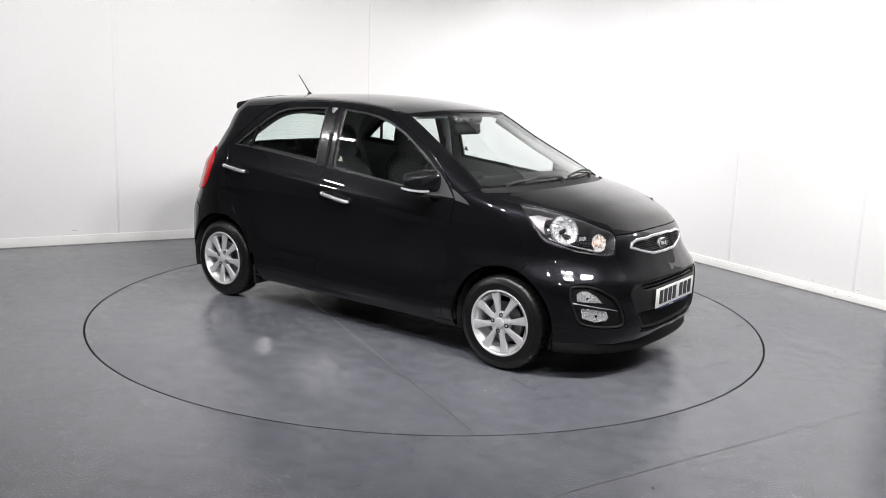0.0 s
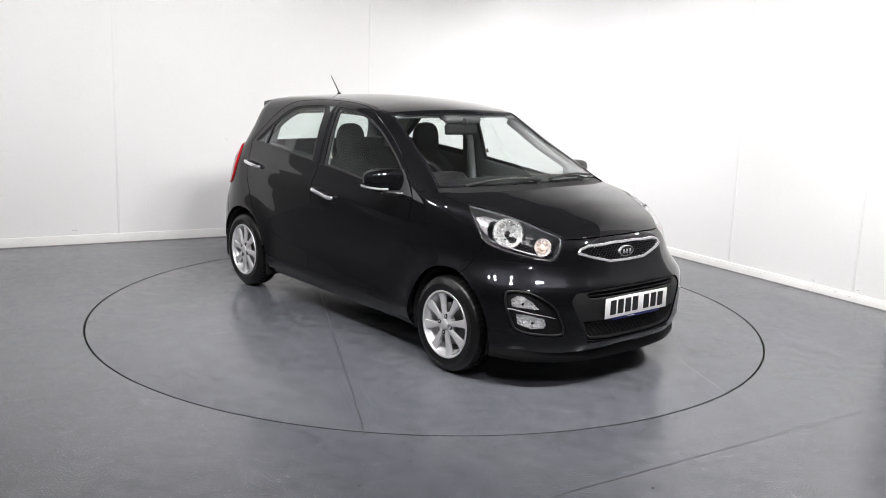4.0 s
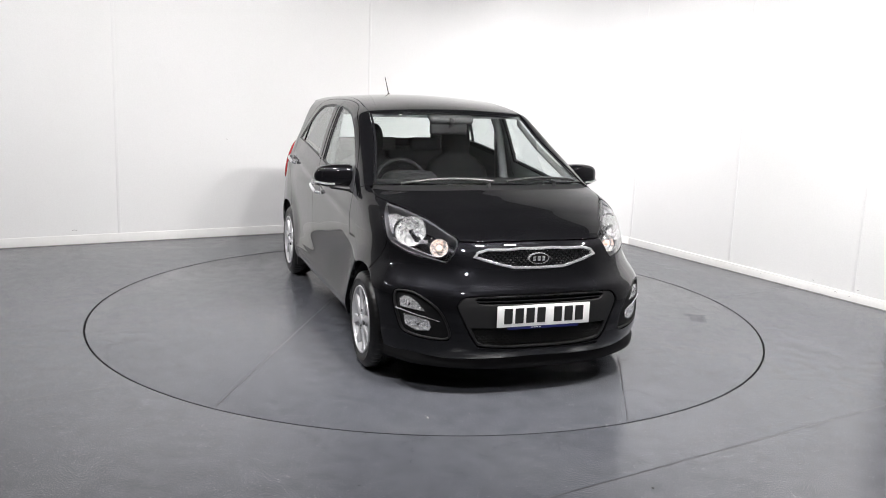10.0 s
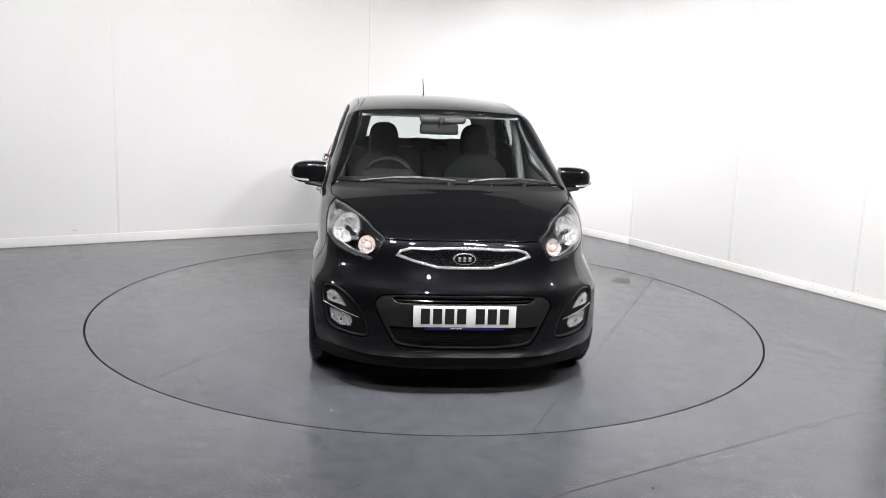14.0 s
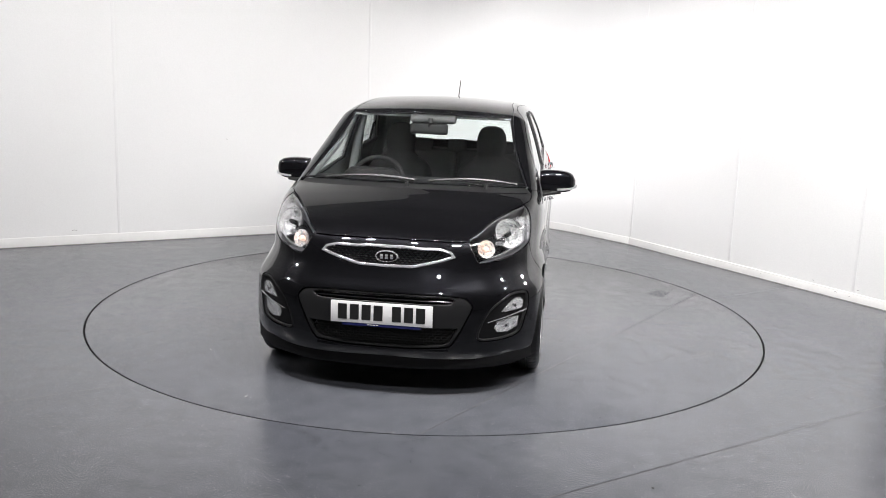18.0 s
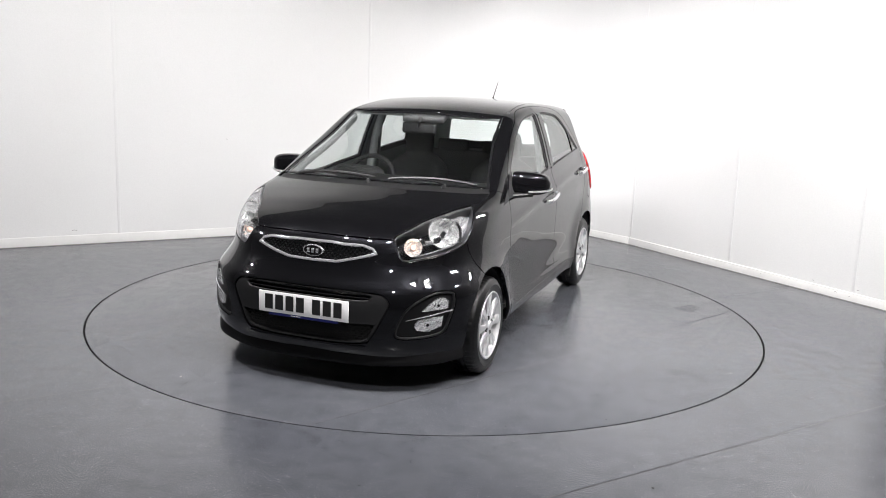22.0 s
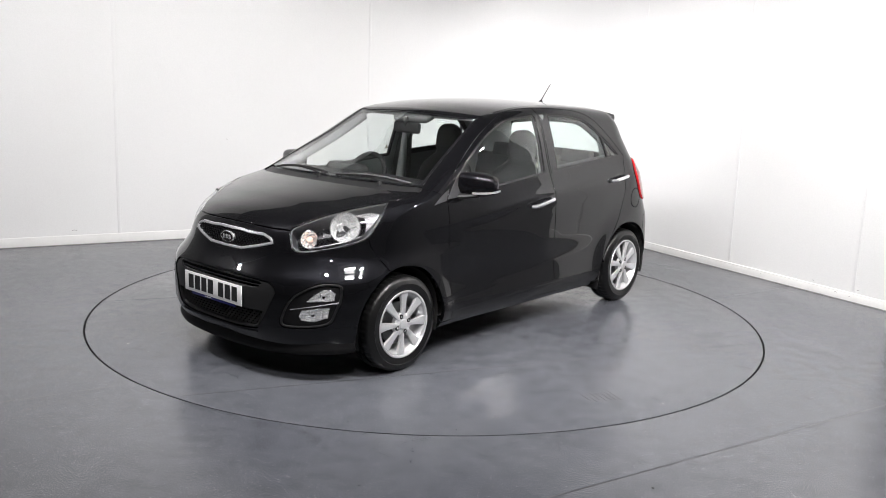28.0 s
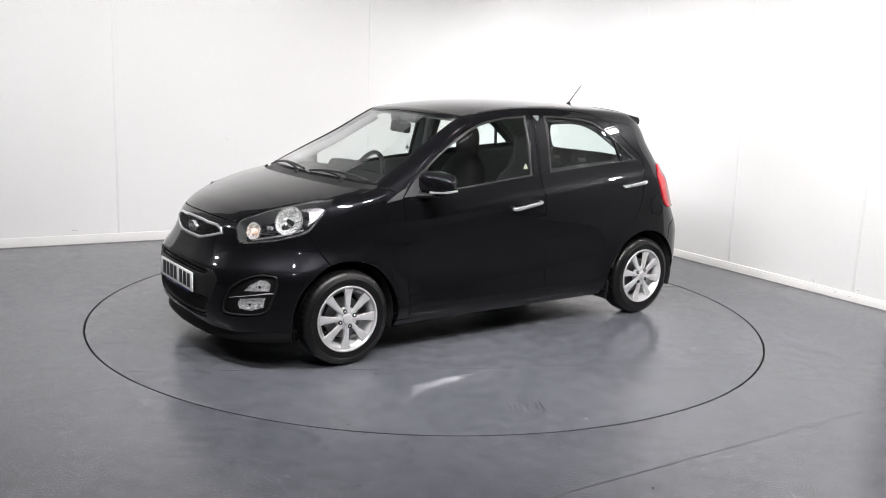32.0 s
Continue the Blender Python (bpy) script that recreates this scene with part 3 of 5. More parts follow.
def skin_patch(view, outline, holes=(), grid=.022, step=.012, gap=.0016, chamfer=.0018, depth=.022, sink=0.0, inner=1):
    """A solid panel on the skin: outer face, rounded rim, edge and inner face. Returns verts, faces, normals, material numbers."""
    loops = []
    for k, l in enumerate((outline, *holes)):
        q = resample(view.flat(np.asarray(l, float)), step)
        if (area(q) < 0) != (k > 0):
            q = q[::-1]
        loops.append(q)
    rims = [inset(l, gap) for l in loops]
    tops = [inset(l, gap + chamfer) for l in loops]
    lo, hi = tops[0].min(0), tops[0].max(0)
    gx, gy = np.meshgrid(np.arange(lo[0], hi[0], grid), np.arange(lo[1], hi[1], grid * .9))
    gx = gx + (np.arange(gx.shape[0]) % 2)[:, None] * grid * .5
    g = np.stack([gx.ravel(), gy.ravel()], -1)
    g = g[within(g, tops[0])]
    for h in tops[1:]:
        if len(g):
            g = g[~within(g, h)]
    edge = np.vstack(tops)
    if len(g):
        near = np.min(np.linalg.norm(g[:, None] - edge[None], axis=2), axis=1) if len(g) * len(edge) < 4e6 else np.array(
            [np.min(np.linalg.norm(edge - q, axis=1)) for q in g])
        g = g[near > grid * .45]
    pts = np.vstack([edge, g])
    cons, n0 = [], 0
    for l in tops:
        cons += [(n0 + i, n0 + (i + 1) % len(l)) for i in range(len(l))]
        n0 += len(l)
    vs, _, fs, ov, _, _ = delaunay_2d_cdt([Vector(p) for p in pts], cons, [], 0, 1e-6)
    uv = np.array([tuple(v) for v in vs])
    tri = np.array([f for f in fs])
    mid = uv[tri].mean(1)
    good = within(mid, tops[0])
    for h in tops[1:]:
        good &= ~within(mid, h)
    tri = tri[good]
    back = {}
    for i, o in enumerate(ov):
        for j in o:
            back[j] = i
    p = view.lift(uv)
    nm = normals(p)
    p = p - sink * nm
    # outward winding
    t0 = p[tri]
    cr = np.cross(t0[:, 1] - t0[:, 0], t0[:, 2] - t0[:, 0])
    flip = np.sum(cr * nm[tri[:, 0]], axis=1) < 0
    tri[flip] = tri[flip][:, ::-1]
    turned = flip.mean() > .5
    V, N, F, M = [p], [nm], [tri.tolist()], [0] * len(tri)
    count = len(p)
    V.append(p - depth * nm)
    N.append(-nm)
    F.append((tri[:, ::-1] + count).tolist())
    M += [inner] * len(tri)
    total = 2 * count
    base = 0
    for top, rim in zip(tops, rims):
        n = len(top)
        idx = [back[base + i] for i in range(n)]
        base += n
        rp = view.lift(rim)
        rn = normals(rp)
        side = (rp - sink * rn) - p[idx]
        side = side / np.maximum(np.linalg.norm(side, axis=1), 1e-9)[:, None]
        soft = rn + side
        soft = soft / np.linalg.norm(soft, axis=1)[:, None]
        rp = rp - sink * rn
        V += [rp - chamfer * .9 * rn, rp - chamfer * .9 * rn, rp - depth * rn]
        N += [soft, side, side]
        a, b, c = total, total + n, total + 2 * n
        total += 3 * n
        fl = []
        for i in range(n):
            j = (i + 1) % n
            fl += [(idx[j], idx[i], a + i, a + j), (b + j, b + i, c + i, c + j), (c + j, c + i, count + idx[i], count + idx[j])]
            M += [0, 0, inner]
        F.append([q[::-1] for q in fl] if turned else fl)
    V, N = np.vstack(V), np.vstack(N)
    faces = [f for l in F for f in l]
    return V, faces, N, M


def skin_part(name, patch, material, parent, label="", trim=None, mirror=False):
    V, F, N, M = patch
    if mirror:
        V, N = V * (1, -1, 1), N * (1, -1, 1)
        F = [tuple(reversed(f)) for f in F]
    me = bpy.data.meshes.new(name)
    me.from_pydata(V.tolist(), [], [tuple(f) for f in F])
    me.materials.append(material)
    me.materials.append(trim or material)
    me.polygons.foreach_set("material_index", M)
    me.shade_smooth()
    me.normals_split_custom_set_from_vertices(N.tolist())
    ob = new(name, me)
    ob.parent = parent
    if material in (GLASS, SCREEN, LENS):
        ob.visible_shadow = False
    if label:
        ob["label"] = label
    return ob


def both(name, patch, material, parent, label="", trim=None):
    return (skin_part(name, patch, material, parent, label, trim), skin_part(name, patch, material, parent, label, trim, True))


def ring_patch(view, loop, width, **k):
    """A band along a closed outline."""
    flat = resample(view.flat(loop), .008)
    if area(flat) < 0:
        flat = flat[::-1]
    return skin_patch(view, loop, [view.lift(inset(flat, width))], **k)


# ---- the car's lines ----
car = thing("car", "black five-door hatchback with silver alloy wheels, parked on the turntable", "car")

LAMP_LOW = snapped((1.105, .655, .938), (1.19, .695, .88), (1.25, .708, .82), (1.30, .704, .765), (1.40, .66, .728), (1.49, .60, .708), (1.58, .50, .690))
LAMP_FRONT = snapped((1.605, .472, .692), (1.608, .45, .71), (1.60, .42, .775), (1.588, .408, .80))
LAMP_TOP = snapped((1.57, .412, .822), (1.50, .46, .852), (1.41, .495, .884), (1.31, .548, .910), (1.20, .602, .931))
HOOD_FRONT = snapped((1.588, .408, .80), (1.62, .30, .80), (1.635, .15, .80), (1.637, 0, .80))
HOOD_SIDE = at_top((1.03, .684), (.96, .690), (.90, .686))
HOOD_FOOT = at_top((.90, .686), (.975, .58), (1.042, .40), (1.080, .2), (1.092, 0))
SCREEN_FOOT = at_top((.855, .667), (.91, .54), (.962, .36), (.993, .2), (1.003, 0))
SCREEN_SIDE = at_top((.855, .667), (.69, .618), (.47, .563), (.30, .534), (.185, .522))
SCUTTLE = snapped((.757, .73, .948), (.81, .712, .972), (.868, .688, .99))
SCREEN_TOP = at_top((.185, .522), (.225, .4), (.245, .2), (.25, 0))
DITCH = at_top((.185, .522), (.02, .514), (-.25, .488), (-.6, .482), (-1.0, .476), (-1.33, .465))
ROOF_BACK = at_top((-1.33, .465), (-1.37, .3), (-1.385, 0))
DOOR_FRONT = at_side((.683, .215), (.69, .40), (.704, .60), (.720, .80), (.727, .91))
DOOR_MID = at_side((-.372, .215), (-.362, .45), (-.350, .70), (-.328, .98), (-.322, 1.10), (-.326, 1.25), (-.335, 1.424))
DOOR_BACK = at_side((-.895, .215), (-.93, .335), (-1.04, .49), (-1.165, .66), (-1.232, .835), (-1.262, .98), (-1.285, 1.085))
FRAME_FRONT = at_side((.727, .91), (.70, .972), (.64, 1.043), (.50, 1.150), (.33, 1.257), (.16, 1.346), (-.02, 1.40), (-.2, 1.419), (-.335, 1.424))
FRAME_BACK = at_side((-.335, 1.424), (-.6, 1.418), (-.82, 1.398), (-.96, 1.352), (-1.06, 1.285), (-1.19, 1.175), (-1.285, 1.085))
GLASS_FRONT = np.vstack([at_side((.545, .938), (.545, 1.085)), line(at_side((.545, 1.085), (.48, 1.133), (.36, 1.209), (.23, 1.281), (.06, 1.345), (-.09, 1.371), (-.18, 1.378))),
                         at_side((-.283, 1.384), (-.275, 1.2), (-.262, 1.016))])
GLASS_BACK = np.vstack([at_side((-.415, 1.030), (-.425, 1.2), (-.435, 1.384)), line(at_side((-.5, 1.385), (-.69, 1.372), (-.82, 1.352), (-.93, 1.305), (-1.10, 1.185), (-1.222, 1.092))),
                        at_side((-1.20, 1.083))])

# ---- outer panels ----
hood_line = np.vstack([HOOD_FRONT[::-1], line(np.vstack([HOOD_FRONT[:1], LAMP_TOP, LAMP_LOW[:1]]), 5), HOOD_SIDE, line(HOOD_FOOT)])
mirrored = lambda l: l[::-1] * (1, -1, 1)
hood_loop = np.vstack([hood_line, mirrored(hood_line)])
bonnet = skin_part("bonnet", skin_patch(ABOVE, hood_loop), PAINT, car, "gloss black bonnet", DARK)
roof_line = np.vstack([line(SCREEN_TOP)[::-1], line(DITCH), line(ROOF_BACK)])
roof = skin_part("roof", skin_patch(ABOVE, np.vstack([roof_line, mirrored(roof_line)])), PAINT, car, "gloss black roof", LINER)
cowl_line = np.vstack([line(HOOD_FOOT)[::-1], line(SCREEN_FOOT)])
skin_part("cowl", skin_patch(ABOVE, np.vstack([cowl_line, mirrored(cowl_line)]), sink=.012, depth=.01), PLASTIC, car, "black plastic cowl below the windscreen")
screen_line = np.vstack([line(SCREEN_FOOT)[::-1], line(SCREEN_SIDE), line(SCREEN_TOP)])
windscreen = skin_part("windscreen", skin_patch(ABOVE, np.vstack([screen_line, mirrored(screen_line)]), depth=.005, sink=.004), SCREEN, car, "clear curved windscreen", SCREEN)

WING_SEAM = at_side((1.288, .72), (1.245, .65), (1.21, .593))
wing_loop = np.vstack([line(DOOR_FRONT), SCUTTLE, HOOD_SIDE[::-1], line(LAMP_LOW[:4]), WING_SEAM,
                       arch(FRONT_HUB, .326, 72, 182), at_side((.771, .215))])
wings = both("front_wing", skin_patch(SLANT, wing_loop, grid=.016), PAINT, car, "gloss black front wing", DARK)

front_door_loop = np.vstack([line(DOOR_FRONT), line(FRAME_FRONT), line(DOOR_MID)[::-1]])
doors_f = both("front_door", skin_patch(SLANT, front_door_loop, [GLASS_FRONT], depth=.03, grid=.015), PAINT, car, "gloss black front door", DOOR_CARD)
rear_door_loop = np.vstack([line(DOOR_MID), line(FRAME_BACK), line(DOOR_BACK)[::-1]])
doors_r = both("rear_door", skin_patch(SLANT, rear_door_loop, [GLASS_BACK], depth=.03, grid=.015), PAINT, car, "gloss black rear door", DOOR_CARD)
for pair, loop in ((doors_f, GLASS_FRONT), (doors_r, GLASS_BACK)):
    patch = skin_patch(SLANT, loop, gap=-.006, depth=.004, sink=.008)
    for d, flip in zip(pair, (False, True)):
        skin_part("window_pane", patch, GLASS, d, "green-tinted window glass", mirror=flip)

side_loop = np.vstack([snapped((.727, .735, .91)), SCUTTLE, line(np.vstack([SCREEN_SIDE, DITCH[1:]])),
                       snapped((-1.40, .53, 1.36), (-1.47, .59, 1.2), (-1.55, .63, 1.05), (-1.66, .60, .85), (-1.69, .62, .70)),
                       at_side((-1.60, .655), (-1.53, .62), (-1.52, .54)),
                       arch(REAR_HUB, .326, 132, 12), line(DOOR_BACK)[10:], line(FRAME_BACK)[::-1], line(FRAME_FRONT)[::-1]])
flap_loop = at_side(*[(-1.385 + .066 * math.cos(a), .772 + .072 * math.sin(a)) for a in np.linspace(0, 2 * math.pi, 32, endpoint=False)])
skin_part("body_side", skin_patch(SLANT, side_loop, [flap_loop]), PAINT, car, "gloss black roof rail and rear quarter with a fuel flap", LINER)
skin_part("body_side", skin_patch(SLANT, side_loop), PAINT, car, "gloss black roof rail and rear quarter", LINER, True)
skin_part("fuel_flap", skin_patch(SLANT, flap_loop, gap=.003, chamfer=.003), PAINT, car, "round black fuel flap")

tail_line = np.vstack([line(ROOF_BACK)[::-1], snapped((-1.40, .53, 1.36), (-1.47, .59, 1.2), (-1.55, .63, 1.05), (-1.66, .60, .85), (-1.69, .62, .70), (-1.80, .3, .62), (-1.80, 0, .62))])
rear_pane = snapped((-1.46, 0, 1.33), (-1.46, .3, 1.32), (-1.46, .46, 1.29), (-1.52, .52, 1.12), (-1.55, .48, 1.05), (-1.58, .2, 1.04), (-1.58, 0, 1.04))
rear_hole = np.vstack([rear_pane, mirrored(rear_pane)])
tailgate = skin_part("tailgate", skin_patch(TAILWISE, np.vstack([tail_line, mirrored(tail_line)]), [rear_hole]), PAINT, car, "gloss black tailgate", TRIM)
skin_part("rear_window", skin_patch(TAILWISE, rear_hole, gap=-.006, depth=.004, sink=.008), GLASS, tailgate, "tinted rear window")
skin_part("inner_frame", ring_patch(TAILWISE, line(np.vstack([rear_hole, rear_hole[:1]]), 4)[:-1], .022, sink=.022, depth=.012, gap=-.01, chamfer=.004), TRIM, tailgate, "charcoal inner frame of the rear window")
for k in range(9):
    z = 1.075 + .026 * k
    wire = snapped(*[(-1.5, y, z) for y in np.linspace(-.44, .44, 13)])
    part("heater_wire", tube(wire - .0135 * normals(wire), .0006, 4), SCUFF, tailgate, "thin brown heater wire")
rear_low = np.vstack([snapped((-1.80, 0, .62), (-1.80, .3, .62), (-1.69, .62, .70)), at_side((-1.60, .655), (-1.53, .62), (-1.52, .54)), arch(REAR_HUB, .326, 132, 186, 14),
                      snapped((-1.62, .70, .20), (-1.73, .45, .19), (-1.75, 0, .19))])
rear_bumper = skin_part("rear_bumper", skin_patch(TAILWISE, np.vstack([rear_low, mirrored(rear_low)])), PAINT, car, "gloss black rear bumper", DARK)

MOUTH = snapped((1.77, 0, .548), (1.755, .36, .548), (1.74, .42, .538), (1.73, .452, .50), (1.735, .445, .46), (1.75, .36, .30), (1.755, .32, .275), (1.765, .2, .262), (1.767, 0, .258))
mouth_loop = np.vstack([line(MOUTH, 4), mirrored(line(MOUTH, 4))])
GRILLE = snapped((1.66, 0, .770), (1.66, .10, .772), (1.655, .16, .764), (1.648, .27, .768), (1.645, .325, .752), (1.648, .348, .722), (1.67, .25, .690), (1.69, .14, .664), (1.693, 0, .661))
grille_loop = np.vstack([GRILLE, mirrored(GRILLE)])
FOG = snapped((1.49, .718, .535), (1.515, .70, .55), (1.585, .636, .545), (1.675, .543, .48), (1.708, .492, .39), (1.712, .485, .318), (1.663, .56, .306), (1.555, .68, .328), (1.515, .71, .405), (1.49, .722, .48))
fog_loop = line(np.vstack([FOG, FOG[:1]]), 5)[:-1]
low = np.vstack([HOOD_FRONT[::-1], LAMP_FRONT[::-1], line(LAMP_LOW)[::-1][:25], WING_SEAM, arch(FRONT_HUB, .326, 72, -12, 24),
                 snapped((1.44, .70, .19), (1.60, .55, .175), (1.68, .35, .17), (1.70, 0, .168))])
front_bumper = skin_part("front_bumper", skin_patch(NOSEWISE, np.vstack([low, mirrored(low)]), [mouth_loop, grille_loop, fog_loop, mirrored(fog_loop)]),
                         PAINT, car, "gloss black front bumper", DARK)

# ---- underside and wheels ----
part("underbody", joined(box(3.0, 1.30, .10, .03, pose(0, 0, .26)), box(.55, 1.0, .12, .03, pose(1.35, 0, .25)), box(.6, 1.1, .14, .04, pose(-1.42, 0, .29))), DARK, car, "dark underbody")


def wheel(x, y, turn, rolled):
    w = new("wheel")
    w.parent = car
    w.matrix_basis = pose(x, y, HUB_Z, 0, 0, turn) @ Matrix.Rotation(radians(-rolled), 4, "Y")
    # lengths outwards along +y from the rim's outer face
    tyre = lathe([(.182, -.012), (.188, -.002), (.198, .002), (.225, .004), (.2275, .0055), (.230, .004), (.248, -.001), (.262, -.012), (.2685, -.022), (.2715, -.045), (.2715, -.060),
                  (.264, -.061), (.264, -.068), (.272, -.069), (.272, -.091), (.264, -.092), (.264, -.099), (.2715, -.100), (.2715, -.115),
                  (.2685, -.138), (.262, -.148), (.248, -.159), (.20, -.163), (.182, -.150)], 144, close=True)
    for q in tyre.verts:
        # shoulder lugs of the tread
        rr = math.hypot(q.co.x, q.co.z)
        if rr > .2675 and not -.1 < q.co.y < -.06 and round(math.atan2(q.co.z, q.co.x) / math.pi * 72) % 3 == 0:
            q.co.x, q.co.z = q.co.x * (1 - .0045 / rr), q.co.z * (1 - .0045 / rr)
    part("tyre", tyre, RUBBER, w, "black tyre with a grooved tread", smooth=25)
    part("rim", lathe([(.186, -.004), (.1905, .0005), (.189, .004), (.181, .004), (.1765, -.002), (.174, -.012), (.168, -.022), (.160, -.06), (.158, -.13), (.150, -.14),
                       (.150, -.06), (.158, -.02), (.166, -.012), (.170, -.006)], 72), ALLOY, w, "silver alloy rim")
    for i in range(8):
        a = math.radians(45 * i + 22.5)
        bm = bmesh.new()
        rows = []
        for r, wd, h in ((.030, .018, -.006), (.062, .0145, -.003), (.10, .0175, -.004), (.14, .023, -.006), (.174, .031, -.004)):
            rows.append([bm.verts.new(q) for q in ((r, h - .014, -wd), (r, h - .001, -wd * .88), (r, h + .003, 0), (r, h - .001, wd * .88), (r, h - .014, wd), (r, h - .022, 0))])
        for p, q in zip(rows, rows[1:]):
            for k in range(6):
                bm.faces.new((p[k], p[(k + 1) % 6], q[(k + 1) % 6], q[k]))
        bm.faces.new(rows[0])
        bm.faces.new(rows[-1])
        bmesh.ops.recalc_face_normals(bm, faces=bm.faces)
        bmesh.ops.transform(bm, matrix=Matrix.Rotation(a, 4, "Y"), verts=bm.verts)
        part("spoke", bm, ALLOY, w, smooth=30)
    part("hub_cap", lathe([(0, .006), (.020, .006), (.027, .003), (.030, -.003), (.030, -.02)], 32), ALLOY, w, "silver centre cap")
    part("hub", lathe([(.030, -.004), (.054, -.005), (.064, -.010), (.066, -.03), (0, -.03)], 32), ALLOY, w)
    for i in range(4):
        a = math.radians(90 * i + 45)
        # shade of the nut hole, given as a dark disc proud of the hub
        part("nut_dark_disc", lathe([(0, -.0015), (.0125, -.0015), (.0135, -.004), (.0135, -.02)], 16, pose(.047 * math.cos(a), 0, .047 * math.sin(a))), DARK, w, "dark raised disc for the shade of a nut hole")
        part("wheel_nut", lathe([(0, .002), (.005, .002), (.0075, -.001), (.0075, -.012)], 6, pose(.047 * math.cos(a), 0, .047 * math.sin(a))), CHROME, w, "chrome wheel nut")
    part("brake_disc", lathe([(0, -.055), (.115, -.055), (.118, -.058), (.118, -.075), (0, -.075)], 48), STEEL, w, "grey steel brake disc")
    return w


for x, y, near, far in ((FRONT_HUB, .787, 25, -36), (REAR_HUB, .772, -10, -17)):
    wheel(x, y, 0, near)
    wheel(x, -y, 180, far)
for x in (FRONT_HUB, REAR_HUB):
    for s in (1, -1):
        liner = lathe([(.318, 0), (.318, -.30), (.1, -.30)], 40, pose(x, .755 * s, HUB_Z, 0, 0, 0 if s > 0 else 180))
        bmesh.ops.delete(liner, geom=[v for v in liner.verts if v.co.z < .17], context="VERTS")
        part("arch_liner", liner, DARK, car, "black wheel-arch liner")



# ---- the front: grilles, plate, lamps ----
gy, gz = np.meshgrid(np.arange(60) * .01, .10 + np.arange(80) * .01, indexing="ij")
NOSE_MAP = meet(np.stack([0 * gy.ravel() + .9, gy.ravel(), gz.ravel()], -1), np.tile((1., 0, 0), (4800, 1)))[:, 0].reshape(60, 80)


def nose_x(y, z):
    """How far forward the skin is at (y, z)."""
    u, w = (abs(y)) / .01, (z - .10) / .01
    i, j = min(int(u), 58), min(max(int(w), 0), 78)
    a, b = u - i, w - j
    g = NOSE_MAP
    return float((1 - a) * ((1 - b) * g[i, j] + b * g[i, j + 1]) + a * ((1 - b) * g[i + 1, j] + b * g[i + 1, j + 1]))


def hex_mesh(loop, margin, cell, bar, deep, back):
    """A honeycomb of bars lying `back` behind the skin."""
    bm = bmesh.new()
    inside = poly_inside(loop, margin)
    w, h = cell, cell * .86
    seen = set()
    for r in range(-1, 64):
        for c in range(-60, 60):
            cy, cz = (c + .5 * (r % 2)) * w, .20 + r * h * .75 * 1.155 * .62
            corners = [(cy + w * .577 * math.sin(math.radians(60 * k)), cz + .62 * w * .577 * math.cos(math.radians(60 * k))) for k in range(6)]
            if not loop[:, 2].min() < cz < loop[:, 2].max() or abs(cy) > loop[:, 1].max() or not inside(cy, cz):
                continue
            for a, b in zip(corners, corners[1:] + corners[:1]):
                key = tuple(sorted([(round(a[0], 3), round(a[1], 3)), (round(b[0], 3), round(b[1], 3))]))
                if key in seen or not (inside(*a) and inside(*b)):
                    continue
                seen.add(key)
                pa, pb = (Vector((nose_x(*q) - back, *q)) for q in (a, b))
                d = (pb - pa).normalized()
                n = d.cross(Vector((1, 0, 0))) * bar
                x = Vector((deep, 0, 0))
                q = [bm.verts.new(v) for v in (pa + n, pa - n, pb - n, pb + n, pa + n - x, pa - n - x, pb - n - x, pb + n - x)]
                for f in ((0, 1, 2, 3), (1, 0, 4, 5), (3, 2, 6, 7)):
                    bm.faces.new([q[i] for i in f])
    bmesh.ops.recalc_face_normals(bm, faces=bm.faces)
    return bm


def poly_inside(loop, margin=0.0):
    flat = loop[:, 1:3]
    if area(flat) < 0:
        flat = flat[::-1]
    flat = inset(resample(flat, .01), margin)
    return lambda y, z: bool(within(np.array([[y, z]]), flat)[0])


grille = skin_part("grille", ring_patch(NOSEWISE, grille_loop, .0115, sink=-.007, depth=.03, gap=-.001, chamfer=.004), CHROME, car, "chrome-edged upper grille with black honeycomb")
skin_part("backing", skin_patch(NOSEWISE, grille_loop, sink=.035, depth=.004), DARK, grille)
part("honeycomb", hex_mesh(grille_loop, .008, .0235, .0022, .014, .001), GLOSS_BLACK, grille, "gloss black honeycomb mesh", smooth=0)
# badge: an oval with plain bars
bx = nose_x(0, .716) + .006
badge = part("badge", lathe([(0, -.01), (.060, -.01), (.060, .002), (.0565, .006), (.0525, .006), (.0515, .003), (0, .0035)], 48,
                            pose(bx, 0, .716, 0, 0, -90) @ Matrix.Diagonal((1, 1, .50, 1))), CHROME, grille, "chrome oval badge")
part("badge_face", lathe([(0, 0), (.0515, 0)], 48, pose(bx + .0042, 0, .716, 0, 0, -90) @ Matrix.Diagonal((1, 1, .50, 1))), GLOSS_BLACK, badge, smooth=0)
for y in (-.026, 0, .026):
    part("badge_bar", box(.004, .015, .024, .001, pose(bx + .006, y, .716)), CHROME, badge)

